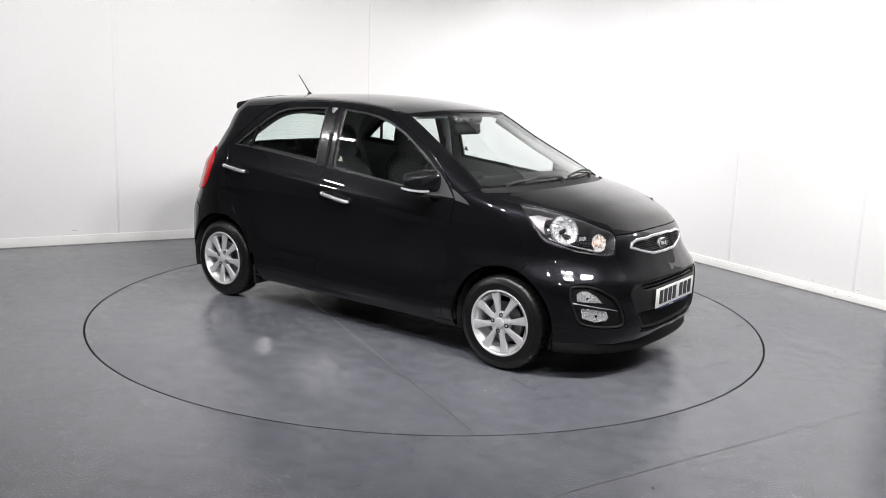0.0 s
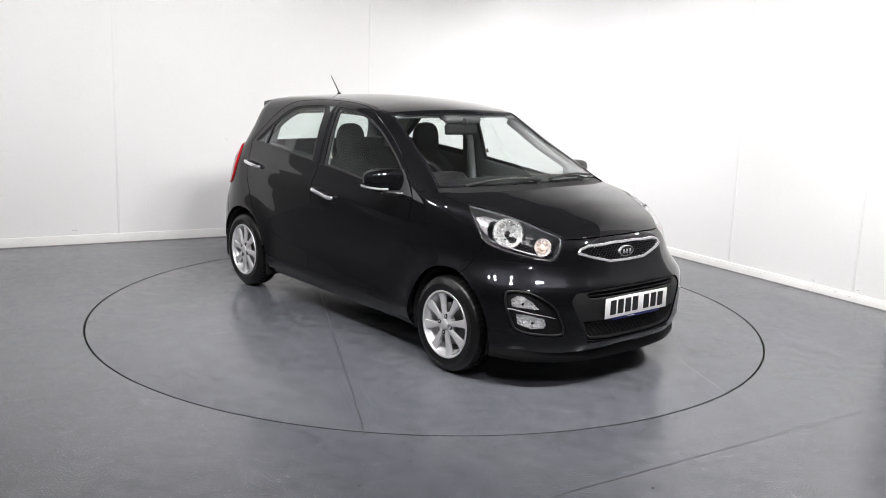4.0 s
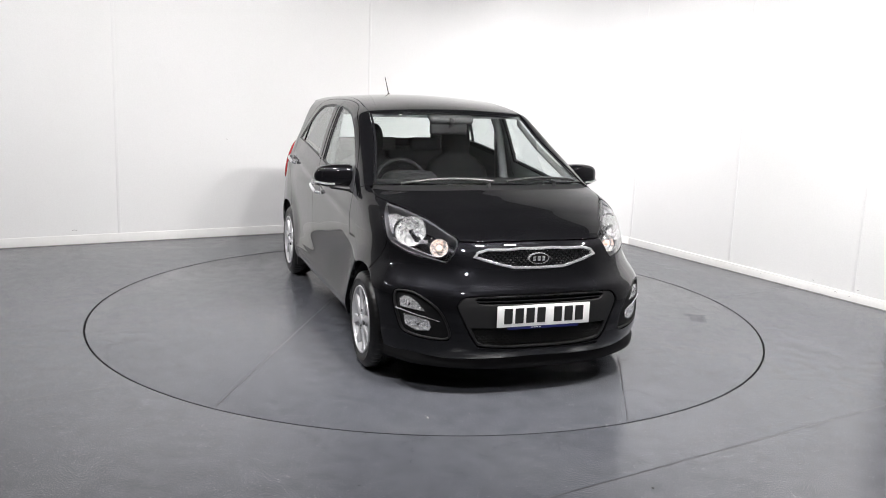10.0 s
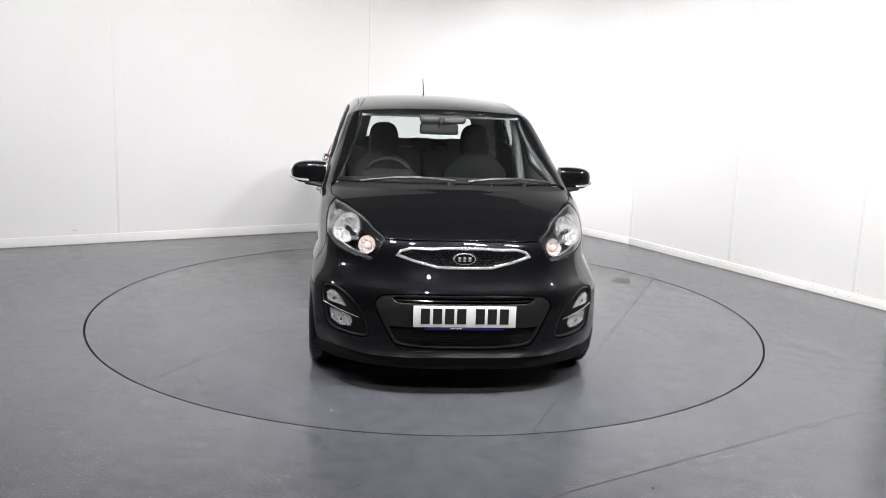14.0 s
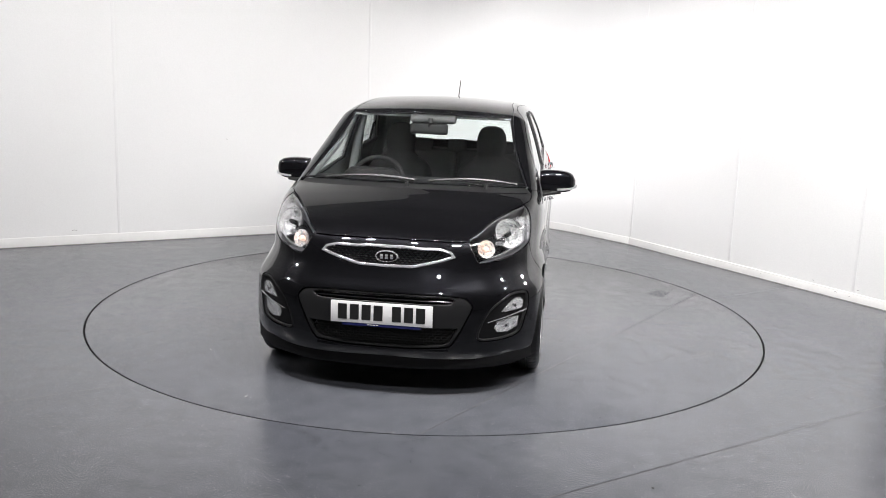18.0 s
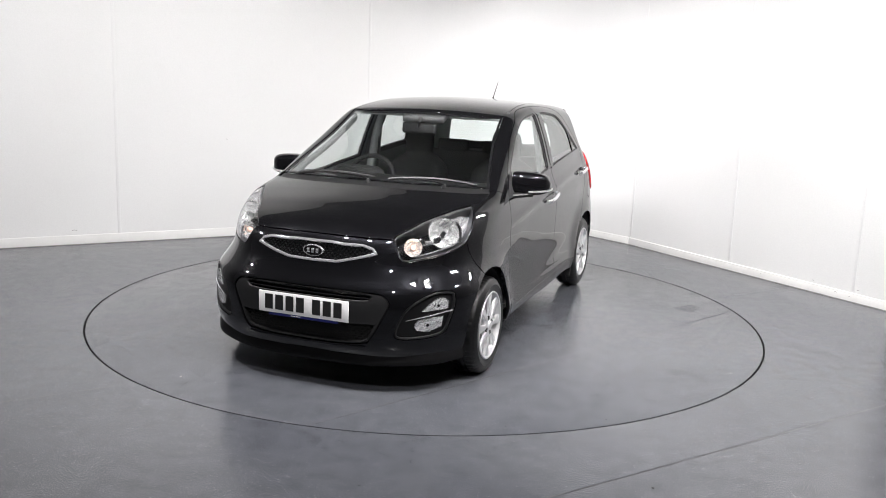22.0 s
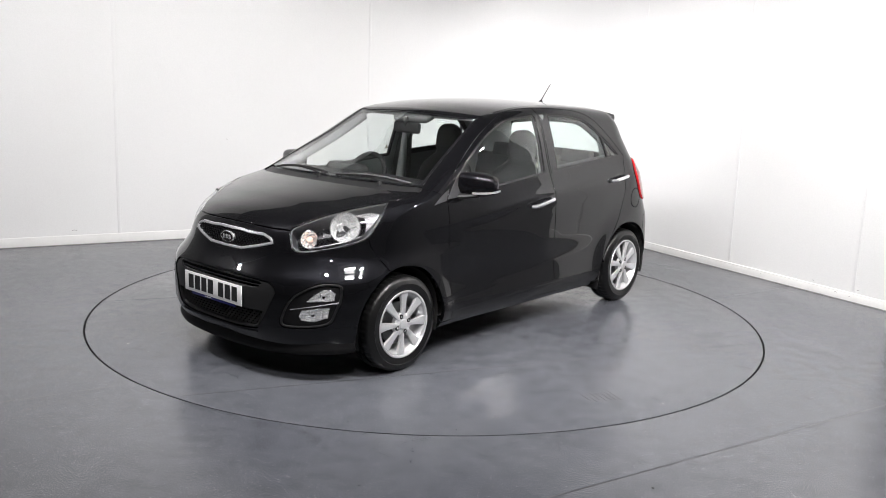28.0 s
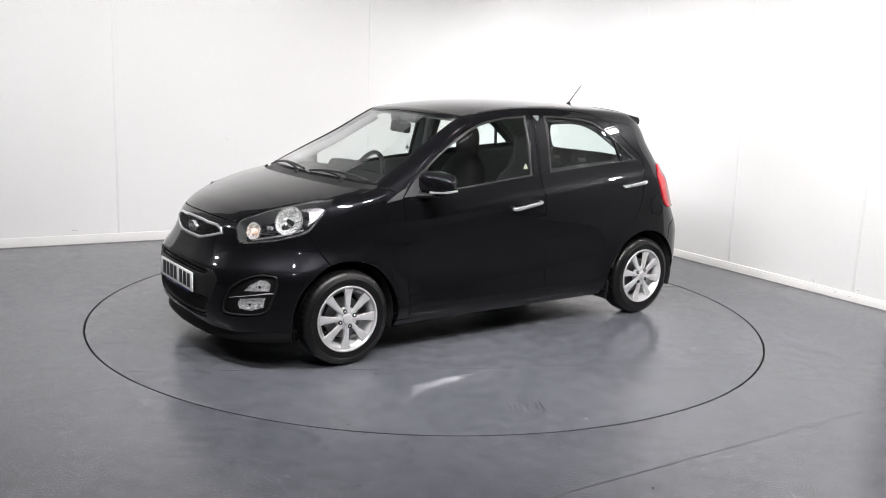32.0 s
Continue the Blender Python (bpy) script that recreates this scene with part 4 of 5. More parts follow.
slot_line = snapped((1.77, 0, .537), (1.76, .345, .537), (1.755, .365, .528), (1.76, .345, .508), (1.77, .30, .505), (1.785, 0, .505))
slot_loop = np.vstack([slot_line, mirrored(slot_line)])
mesh_line = snapped((1.78, 0, .372), (1.765, .385, .378), (1.76, .345, .30), (1.765, .315, .284), (1.77, .2, .273), (1.772, 0, .27))
mesh_loop = np.vstack([mesh_line, mirrored(mesh_line)])
mouth = skin_part("lower_grille", skin_patch(NOSEWISE, mouth_loop, [slot_loop, mesh_loop], sink=.006, depth=.02, chamfer=.005), PLASTIC, front_bumper, "matt black lower grille surround")
skin_part("grille_backing", skin_patch(NOSEWISE, mouth_loop, sink=.07, depth=.004, gap=.004), DARK, front_bumper, "black void behind the grille")
part("honeycomb", hex_mesh(mesh_loop, -.004, .030, .0022, .016, .024), DARK, front_bumper, "black honeycomb lower grille", smooth=0)
for z in (.512, .530):
    rail = [(nose_x(y, z) - .022, y, z) for y in np.linspace(-.37, .37, 21)]
    part("grille_slat", tube(rail, .0045, 6), GLOSS_BLACK, front_bumper, "gloss black slat")
lip_line = [(nose_x(y, .262) + .002, y, .256 + .09 * max(0, abs(y) - .28)) for y in np.linspace(-.34, .34, 25)]
part("lip_edge", tube(lip_line, .005, 8), PAINT, front_bumper, "gloss black edge of the air intake")

plate_x = 1.788
plate = part("number_plate", box(.006, .52, .111, .002, pose(plate_x, 0, .442)), WHITE_PLATE, front_bumper, "white front number plate")
part("plate_plinth", box(.026, .50, .10, .006, pose(plate_x - .0165, 0, .442)), PLASTIC, front_bumper)
y = -.1995
for k in range(7):
    if k == 4:
        y += .033
    part("plate_bar", box(.003, .046, .079, .001, pose(plate_x + .0035, y, .444)), INK, plate, "plain black bar", smooth=0)
    y += .061
part("dealer_strip", box(.005, .40, .014, .001, pose(plate_x - .002, 0, .379)), BLUE, front_bumper, "dark blue strip under the plate")
for yy in (-.045, -.03, -.015, 0):
    part("strip_bar", box(.002, .011, .004, 0, pose(plate_x + .001, yy - .02, .380)), WHITE_PLATE, front_bumper, smooth=0)


def bowl(r, depth, seg=40, lip=.004, flutes=0):
    """A reflector dish opening along +y."""
    prof = [(r + lip, .0), (r, .002), (r * .98, -.004)] + [(r * math.cos(a), -.004 - depth * math.sin(a)) for a in np.linspace(.25, 1.45, 9)] + [(0, -.004 - depth)]
    bm = lathe(prof, seg)
    if flutes:
        for v in bm.verts:
            rr = math.hypot(v.co.x, v.co.z)
            if .15 * r < rr < .97 * r:
                v.co.y += .0042 * math.sin(flutes * math.atan2(v.co.z, v.co.x))
    return bm


facet_rng = random.Random(9)


def faceted(r, depth, seg, rows):
    """A dish of flat mirror facets, opening along +y."""
    bm = lathe([(r * math.cos(a), -.004 - depth * math.sin(a)) for a in np.linspace(.08, 1.5, rows + 1)], seg)
    for q in bm.verts:
        q.co.y += facet_rng.uniform(-.0035, .0035)
    return bm


def facing(p, d, spin=0):
    """A pose at p whose +y axis points along d."""
    return Matrix.Translation(p) @ Vector(d).to_track_quat("Y", "Z").to_matrix().to_4x4()


lamp_loop = np.vstack([line(LAMP_LOW), LAMP_FRONT, line(LAMP_TOP)])
lens_patch = skin_patch(NOSEWISE, lamp_loop, depth=.003, sink=.002, gap=.0015, chamfer=.003)
house_patch = skin_patch(NOSEWISE, lamp_loop, gap=.001, depth=.004, sink=.085)
edge_patch = ring_patch(NOSEWISE, lamp_loop, .008, depth=.078, sink=.008, gap=.002)
for s in (1, -1):
    m = s < 0
    lamp = skin_part("headlight", lens_patch, LENS, car, "clear lens over a chrome reflector and amber indicator bulb", mirror=m)
    skin_part("housing", house_patch, GLOSS_BLACK, lamp, "black lamp housing", mirror=m)
    skin_part("bezel", edge_patch, mottled("lamp_bezel_grey", (.022, .022, .024), (.035, .035, .037), rough=.3, scale=30) if s > 0 else bpy.data.materials["lamp_bezel_grey"], lamp, "grey lamp edge", mirror=m)
    q = snapped((1.39, .617, .838))
    nq = normals(q)[0]
    main = Vector((q[0] - .034 * nq) * (1, s, 1))
    aim = Vector(nq * (1, s, 1)) * .55 + Vector((.9, .25 * s, 0)) * .45
    part("reflector", faceted(.080, .048, 24, 8), FACET, lamp, "faceted chrome main reflector", smooth=0).matrix_basis = facing(main, aim)
    part("reflector_ring", lathe([(.080, -.004), (.082, .001), (.0845, -.004), (.082, -.02)], 48, close=True), SILVER, lamp).matrix_basis = facing(main, aim)
    part("bulb", lathe([(0, .004), (.010, .002), (.013, -.01), (.013, -.045), (0, -.05)], 20), GLOSS_BLACK, lamp, "capped bulb").matrix_basis = facing(main, aim)
    q = snapped((1.556, .509, .766))
    nq = normals(q)[0]
    ind = Vector((q[0] - .022 * nq) * (1, s, 1))
    iaim = Vector(nq * (1, s, 1)) * .6 + Vector((.9, .2 * s, 0)) * .4
    part("indicator_reflector", faceted(.048, .038, 16, 5), FACET, lamp, "faceted chrome indicator reflector", smooth=0).matrix_basis = facing(ind, iaim)
    part("indicator_bulb", lathe([(0, .0), (.012, -.003), (.017, -.012), (.015, -.03), (0, -.034)], 20), AMBER, lamp, "amber indicator bulb").matrix_basis = facing(ind, iaim)
    strip_pts = [snapped((1.56, .525 * s, .712))[0], snapped((1.48, .59 * s, .728))[0], snapped((1.38, .655 * s, .752))[0], snapped((1.32, .69 * s, .775))[0]]
    part("chrome_strip", tube([p - .022 * q for p, q in zip(strip_pts, normals(np.array(strip_pts)))], .005, 8), SILVER, lamp, "thin chrome strip")
    mid = (main + ind) / 2 + Vector((.004, .006 * s, -.012))
    part("link_fin", box(.045, .012, .022, .005, pose(0, 0, 0)), SILVER, lamp, "silver link between reflectors").matrix_basis = facing(mid, (.92, .35 * s, .08))

    # outer side reflector, a curved silver wing behind the main bowl
    outer = snapped(*[(a, b * s, c) for a, b, c in ((1.30, .69, .79), (1.24, .693, .835), (1.19, .68, .888), (1.22, .63, .905), (1.30, .59, .90), (1.27, .64, .87), (1.275, .665, .83))])
    skin_part("side_reflector", skin_patch(NOSEWISE, outer * (1, s, 1), sink=.028, depth=.006, gap=0, grid=.012, step=.008), SILVER, lamp, "silver side reflector", mirror=m)

    # fog lamp pod
    fog = new("fog_light_pod")
    fog.parent = front_bumper
    fog["label"] = "black fog lamp pod with two lamps and a chrome strip"
    skin_part("bezel", skin_patch(NOSEWISE, fog_loop, sink=.016, depth=.02, gap=-.003, chamfer=.004), MATT, fog, "matt black recessed bezel", mirror=m)
    skin_part("rim", ring_patch(NOSEWISE, fog_loop, .011, sink=.001, depth=.018, gap=.0005, chamfer=.005), PLASTIC, fog, "satin black rim of the pod", mirror=m)
    for nm, pts, mid_z, tall in (("upper_lamp", ((1.530, .700, .458), (1.524, .704, .498), (1.545, .684, .517), (1.572, .66, .516), (1.61, .626, .486), (1.636, .60, .450), (1.58, .655, .452)), .482, .024),
                                 ("lower_lamp", ((1.548, .686, .420), (1.60, .64, .414), (1.652, .578, .402), (1.660, .568, .372), (1.652, .578, .350), (1.607, .63, .343), (1.556, .678, .366)), .383, .027)):
        loop = snapped(*pts)
        lens = skin_part(nm, skin_patch(NOSEWISE, loop, sink=.004, depth=.002, grid=.012, step=.006, gap=0), LENS, fog, "clear lamp lens", mirror=m)
        V, F, N, _ = skin_patch(NOSEWISE, loop, sink=.0105, depth=.006, grid=.0085, step=.006, gap=.0005)
        V = (V + N * np.array([[facet_rng.uniform(-.0018, .0018)] for _ in V])) * (1, s, 1)
        part("reflector", (V, F if s > 0 else [tuple(reversed(q)) for q in F]), FACET, fog, "bright faceted reflector", smooth=0)
        # upright ribs behind the lens, and a dark bulb cap
        c = snapped(*pts).mean(0)
        for k in range(-3, 4):
            o = snapped((c[0] - .0115 * k, c[1] + .0125 * k, mid_z))[0] * (1, s, 1)
            n = normals(o[None])[0]
            p = Vector(o - .0118 * n)
            h = tall * (1 - .09 * abs(k)) * (.55 if k % 2 else .8)
            part("rib", tube([p + Vector((0, 0, -h)), p + Vector((0, 0, h))], .0022, 6), SILVER if k % 2 else CHROME, fog)
        o = snapped((c[0], c[1], mid_z - .006))[0] * (1, s, 1)
        part("bulb", lathe([(0, .004), (.007, .002), (.009, -.004), (.009, -.008)], 14), GLOSS_BLACK, fog, "dark bulb cap").matrix_basis = facing(o - .011 * normals(o[None])[0], normals(o[None])[0])
    bar = snapped((1.512, .713, .448), (1.545, .688, .444), (1.60, .638, .431), (1.65, .58, .419), (1.685, .53, .407))
    part("chrome_strip", tube([p * (1, s, 1) for p in line(bar + 0 * bar, 5)], .0042, 8, .35), CHROME, fog, "tapering chrome strip")

# ---- chin, sills, flaps ----
chin = [(x, y, z) for x, y, z in ((1.42, .745, .178), (1.56, .64, .168), (1.66, .48, .162), (1.715, .30, .158), (1.735, 0, .156), (1.715, -.30, .158), (1.66, -.48, .162), (1.56, -.64, .168), (1.42, -.745, .178))]
chin = smooth_line(chin, 6)
v, f = [], []
for x, y, z in chin:
    d = Vector((x - .6, y * .8, 0)).normalized()
    v += [(x, y, z + .055), (x + .009 * d.x, y + .009 * d.y, z + .022), (x + .011 * d.x, y + .011 * d.y, z + .004), (x + .006 * d.x, y + .006 * d.y, z - .006), (x - .14 * d.x, y - .14 * d.y, z - .004), (x - .14 * d.x, y - .14 * d.y, z + .05)]
for i in range(len(chin) - 1):
    for k in range(6):
        f.append((6 * i + k, 6 * i + (k + 1) % 6, 6 * i + 6 + (k + 1) % 6, 6 * i + 6 + k))
f += [tuple(range(6)), tuple(range(6 * len(chin) - 6, 6 * len(chin)))]
part("chin_spoiler", (v, f), MATT, front_bumper, "matt black chin spoiler")
sill_line = np.vstack([at_side((.768, .212), (-.955, .212)), at_side((-.955, .17), (.768, .17))])
both("sill", skin_patch(SIDE, sill_line, sink=.004, depth=.05, grid=.04), PAINT, car, "black sill")
for s in (1, -1):
    part("mud_flap", box(.012, .13, .13, .004, pose(-.958, .70 * s, .205, 0, -8, 0)), PLASTIC, car, "black mud flap")

# ---- doors: handles, waist strips, mirrors, seals ----
def handle(door, x0, z0, x1, z1, s):
    a, b = snapped((x0, .76, z0))[0] * (1, s, 1), snapped((x1, .76, z1))[0] * (1, s, 1)
    h = new("door_handle")
    h.parent = door
    h["label"] = "chrome pull handle over a flush black patch"
    n = np.array((0, s, .05))
    pts = [a + .004 * n, a + .02 * n + (b - a) * .03, a + .034 * n + (b - a) * .15, a + .036 * n + (b - a) * .5, a + .034 * n + (b - a) * .85, b + .022 * n - (b - a) * .02, b + .004 * n]
    bm = tube(smooth_line(pts, 4), .0125, 12)
    mid = Vector((a + b) / 2 + .03 * n)
    for vtx in bm.verts:
        vtx.co.y = mid.y + (vtx.co.y - mid.y) * .9
    part("grip", bm, CHROME, h, "chrome grip")
    c = (a + b) / 2 + (b - a) * .03
    ring = snapped(*[(c[0] + .070 * math.cos(u), .76, c[2] + .047 * math.sin(u) + .002) for u in np.linspace(0, 2 * math.pi, 28, endpoint=False)])
    # no hollow here: the recess's shade is a black patch on the skin
    skin_part("cup", skin_patch(SIDE, ring, gap=0, sink=-.0012, depth=.002, chamfer=.004, grid=.012), GLOSS_BLACK, h, "flush gloss black patch for the shaded hollow behind the grip", mirror=s < 0)
    part("key_cap", lathe([(0, .004), (.007, .004), (.009, 0)], 14), CHROME, h).matrix_basis = facing(a + .012 * n + (b - a) * .0, (0, s, 0))


for i, s in ((0, 1), (1, -1)):
    handle(doors_f[i], -.075, .820, -.29, .853, s)
    handle(doors_r[i], -1.055, .918, -1.262, .943, s)
    m = bool(i)
    waist_f = at_side((.55, .925), (.30, .951), (0, .982), (-.31, 1.010), (-.31, 1.020), (0, .992), (.30, .961), (.55, .935))
    waist_r = at_side((-.345, 1.014), (-.6, 1.035), (-.9, 1.060), (-1.235, 1.084), (-1.235, 1.092), (-.9, 1.070), (-.6, 1.045), (-.345, 1.024))
    skin_part("waist_strip", skin_patch(SIDE, waist_f, gap=0, sink=-.004, depth=.02, grid=.05), GLOSS_BLACK, doors_f[i], "black rubber waist strip", mirror=m)
    skin_part("waist_strip", skin_patch(SIDE, waist_r, gap=0, sink=-.004, depth=.02, grid=.05), GLOSS_BLACK, doors_r[i], "black rubber waist strip", mirror=m)
    bar = at_side((-1.02, 1.252), (-1.038, 1.252), (-1.088, 1.06), (-1.07, 1.06))
    skin_part("window_divider", skin_patch(SIDE, bar, gap=0, sink=.002, depth=.02, grid=.03), GLOSS_BLACK, doors_r[i], "black window divider", mirror=m)
    for d, loop in ((doors_f[i], GLASS_FRONT), (doors_r[i], GLASS_BACK)):
        skin_part("window_seal", ring_patch(SLANT, loop, .010, sink=.003, depth=.014, gap=-.001), PLASTIC, d, "black rubber window seal", mirror=m)
    skin_part("frame_trim", ring_patch(SLANT, GLASS_BACK, .016, sink=.034, depth=.012, gap=-.012, chamfer=.005), MATT, doors_r[i], "black inner window frame", mirror=m)
    sail = at_side((.555, .936), (.555, 1.078), (.585, 1.062), (.66, .995), (.722, .93))
    skin_part("mirror_sail", skin_patch(SIDE, sail, gap=0, sink=-.003, depth=.02, grid=.03, chamfer=.003), SAIL, doors_f[i], "dark grey corner trim", mirror=m)
    nose_sail = at_side((.735, .922), (.69, .985), (.725, .972), (.80, .935), (.842, .905))
    skin_part("corner_trim", skin_patch(SIDE, nose_sail, gap=0, sink=-.002, depth=.012, grid=.03, chamfer=.003), SAIL, wings[i], "dark grey corner trim", mirror=m)
    # B pillar covers
    for d, pts in ((doors_f[i], ((-.29, 1.375), (-.315, 1.375), (-.308, 1.035), (-.272, 1.028))), (doors_r[i], ((-.345, 1.375), (-.43, 1.375), (-.41, 1.045), (-.338, 1.038)))):
        skin_part("pillar_cover", skin_patch(SIDE, at_side(*pts), gap=0, sink=-.0025, depth=.01, grid=.04), GLOSS_BLACK, d, "gloss black pillar cover", mirror=m)

    # door mirror
    mir = new("door_mirror")
    mir.parent = doors_f[i]
    mir["label"] = "gloss black door mirror with a clear indicator strip"
    bm = bmesh.new()
    rings = []
    nseg = 28
    for k in range(13):
        u = k / 12
        y = .728 + .212 * u
        grow = (1 - u**9 * .93)**.55 * (1 - (1 - u)**4 * .18)
        top, bot = 1.088 - .022 * u, .936 + .010 * u
        cz, hz = (top + bot) / 2, (top - bot) / 2 * grow
        cx, hx = .548 - .035 * u, .076 * grow * (1 - .2 * u)
        ring = []
        for j in range(nseg):
            a = 2 * math.pi * j / nseg
            ca, sa = math.cos(a), math.sin(a)
            q = 1 / ((abs(ca)**3.6 + abs(sa)**3.6)**(1 / 3.6))
            dx = hx * q * ca
            if dx < -.045 * grow:
                dx = -.045 * grow
            ring.append(bm.verts.new((cx + dx, y * s, cz + hz * q * sa)))
        rings.append(ring)
    for p, q in zip(rings, rings[1:]):
        for j in range(nseg):
            bm.faces.new((p[j], p[(j + 1) % nseg], q[(j + 1) % nseg], q[j]))
    bm.faces.new(rings[0])
    bm.faces.new(rings[-1])
    bmesh.ops.recalc_face_normals(bm, faces=bm.faces)
    part("shell", bm, PAINT, mir, "gloss black mirror shell", smooth=50)
    part("mirror_glass", box(.004, .15, .088, .02, pose(.4835, .825 * s, 1.003, 0, 0, 9.4 * s)), MIRROR, mir, "mirror glass")
    arm = [(.62, .725 * s, .935), (.605, .755 * s, .938), (.585, .80 * s, .944), (.57, .85 * s, .95)]
    bm = tube(smooth_line(arm, 3), .026, 12, .7)
    for vtx in bm.verts:
        vtx.co.z = .94 + (vtx.co.z - .94) * .7
    part("arm", bm, PLASTIC, mir, "matt black mirror arm")
    ind = [(.606, .835, .966), (.597, .87, .967), (.578, .905, .970), (.549, .933, .974), (.518, .944, .978), (.490, .944, .982)]
    bm = tube(smooth_line([(x, y * s, z) for x, y, z in ind], 4), .0064, 8)
    part("indicator_strip", bm, LENS, mir, "clear indicator strip")
    bm = tube(smooth_line([(x - .002, (y - .003) * s, z) for x, y, z in ind], 4), .0048, 8)
    part("indicator_core", bm, WHITE_PLATE, mir, "white indicator core")

# ---- windscreen frit, wipers, aerial ----
skin_part("windscreen_border", ring_patch(ABOVE, np.vstack([screen_line, mirrored(screen_line)]), .017, sink=.0032, depth=.0012, gap=.0022, chamfer=.0004), GLOSS_BLACK, windscreen, "black printed border of the glass")


def wiper(piv, tip, blade_a, blade_b):
    w = new("wiper")
    w.parent = car
    w["label"] = "black wiper arm and blade resting on the windscreen"

    def over(p, h):
        q = at_top(p)[0]
        return q + h * normals(q[None])[0]
    part("arm", tube([over(piv, .012), over(((piv[0] * .7 + tip[0] * .3), (piv[1] * .7 + tip[1] * .3)), .020), over(tip, .016)], .007, 8, .6), MATT, w)
    part("blade", tube([over((blade_a[0] + (blade_b[0] - blade_a[0]) * k / 8, blade_a[1] + (blade_b[1] - blade_a[1]) * k / 8), .006 + .010 * math.sin(math.pi * k / 8)) for k in range(9)], .008, 6), RUBBER, w, "rubber blade")
    part("pivot", lathe([(0, .016), (.009, .014), (.013, .004), (.014, -.01)], 16, pose(*over(piv, -.005), 90)), PLASTIC, w, "pivot cap")


wiper((1.015, -.02), (.962, -.25), (.925, -.52), (.985, .02))
wiper((.955, .43), (.965, .25), (.985, .10), (.872, .60))
base = at_top((-1.20, .001))[0]
aerial = new("aerial")
aerial.parent = car
aerial["label"] = "short black roof aerial"
part("foot", lathe([(0, .022), (.008, .02), (.014, .012), (.026, .002), (.028, -.006)], 20, pose(*base, 90)), PLASTIC, aerial)
part("mast", tube([base + (0, 0, .012), base + (-.05, 0, .07), base + (-.095, 0, .118), base + (-.118, 0, .142)], .0042, 8, .7), PLASTIC, aerial)

# ---- rear: lamps and spoiler ----
tail_shape = snapped((-1.432, .69, 1.05), (-1.405, .725, .97), (-1.418, .745, .87), (-1.455, .752, .785), (-1.53, .745, .745), (-1.68, .60, .76), (-1.68, .52, .85), (-1.62, .56, 1.0), (-1.55, .60, 1.06))
tail_loop = line(np.vstack([tail_shape, tail_shape[:1]]), 5)[:-1]
both("tail_light", skin_patch(TAILWISE, tail_loop, sink=-.012, depth=.025, gap=0, chamfer=.006), RED, car, "red wrap-round tail light")
v, f = [], []
for k in range(13):
    y = -.56 + 1.12 * k / 12
    x0, z0 = -1.285 - .03 * (1 - (y / .56)**2), TOP(-1.30) - .09 * y * y - .012 * abs(y / .56)**6
    v += [(x0, y, z0 + .004), (x0 - .07, y, z0 - .008), (x0 - .095, y * .985, z0 - .028), (x0 - .092, y * .985, z0 - .052), (x0 - .05, y, z0 - .07), (x0, y, z0 - .05)]
for k in range(12):
    for j in range(6):
        f.append((6 * k + j, 6 * k + (j + 1) % 6, 6 * k + 6 + (j + 1) % 6, 6 * k + 6 + j))
f += [tuple(range(6)), tuple(range(72, 78))]
part("spoiler", (v, f), PAINT, car, "gloss black roof spoiler", smooth=60)

# ---- cabin ----
def loft(sections, n=24, power=2.8):
    """Rounded-box rings stacked: (x, y, z, half x, half y) each."""
    bm = bmesh.new()
    rings = []
    for x, y, z, hx, hy in sections:
        ring = []
        for j in range(n):
            a = 2 * math.pi * j / n
            c, s = math.cos(a), math.sin(a)
            q = 1 / ((abs(c)**power + abs(s)**power)**(1 / power))
            ring.append(bm.verts.new((x + hx * q * c, y + hy * q * s, z)))
        rings.append(ring)
    for p, q in zip(rings, rings[1:]):
        for j in range(n):
            bm.faces.new((p[j], p[(j + 1) % n], q[(j + 1) % n], q[j]))
    bm.faces.new(rings[0])
    bm.faces.new(rings[-1])
    bmesh.ops.recalc_face_normals(bm, faces=bm.faces)
    return bm


for s in (1, -1):
    y = .335 * s
    seat = new("front_seat")
    seat.parent = car
    seat["label"] = "dark cloth front seat with a tall headrest"
    part("cushion", joined(box(.50, .48, .13, .05, pose(-.10, y, .43, 0, -6, 0), 4), box(.46, .40, .10, .02, pose(-.10, y, .33))), CLOTH, seat, "dark cloth cushion")
    back = smooth_line([(-0.370, y, .42, .075, .22), (-0.410, y, .55, .085, .245), (-0.460, y, .75, .08, .25), (-0.500, y, .92, .07, .235), (-0.520, y, .99, .06, .18), (-0.525, y, 1.035, .052, .112), (-0.526, y, 1.06, .05, .102),
                        (-0.527, y, 1.10, .055, .108), (-0.530, y, 1.15, .055, .107), (-0.531, y, 1.19, .055, .101), (-0.532, y, 1.222, .05, .088), (-0.533, y, 1.246, .04, .066), (-0.533, y, 1.260, .02, .03)], 3)
    part("backrest", loft(back), CLOTH, seat, "dark cloth backrest with headrest")
bench = new("rear_seat")
bench.parent = car
bench["label"] = "dark cloth rear bench with low headrests"
part("cushion", box(.48, 1.24, .16, .05, pose(-.95, 0, .46, 0, -5, 0), 4), CLOTH, bench, "dark bench cushion")
for s in (1, -1):
    part("backrest", box(.12, .61, .52, .05, pose(-1.20, .31 * s, .76, 0, -14, 0), 4), CLOTH, bench, "dark split backrest")
for y in (-.33, 0, .33):
    part("headrest", box(.07, .26 if y else .155, .11, .02, pose(-1.245, y, 1.04, 0, -12, 0), 3), CLOTH, bench, "dark headrest")
part("parcel_shelf", box(.34, 1.16, .02, .006, pose(-1.45, 0, .99)), TRIM, car, "charcoal parcel shelf")
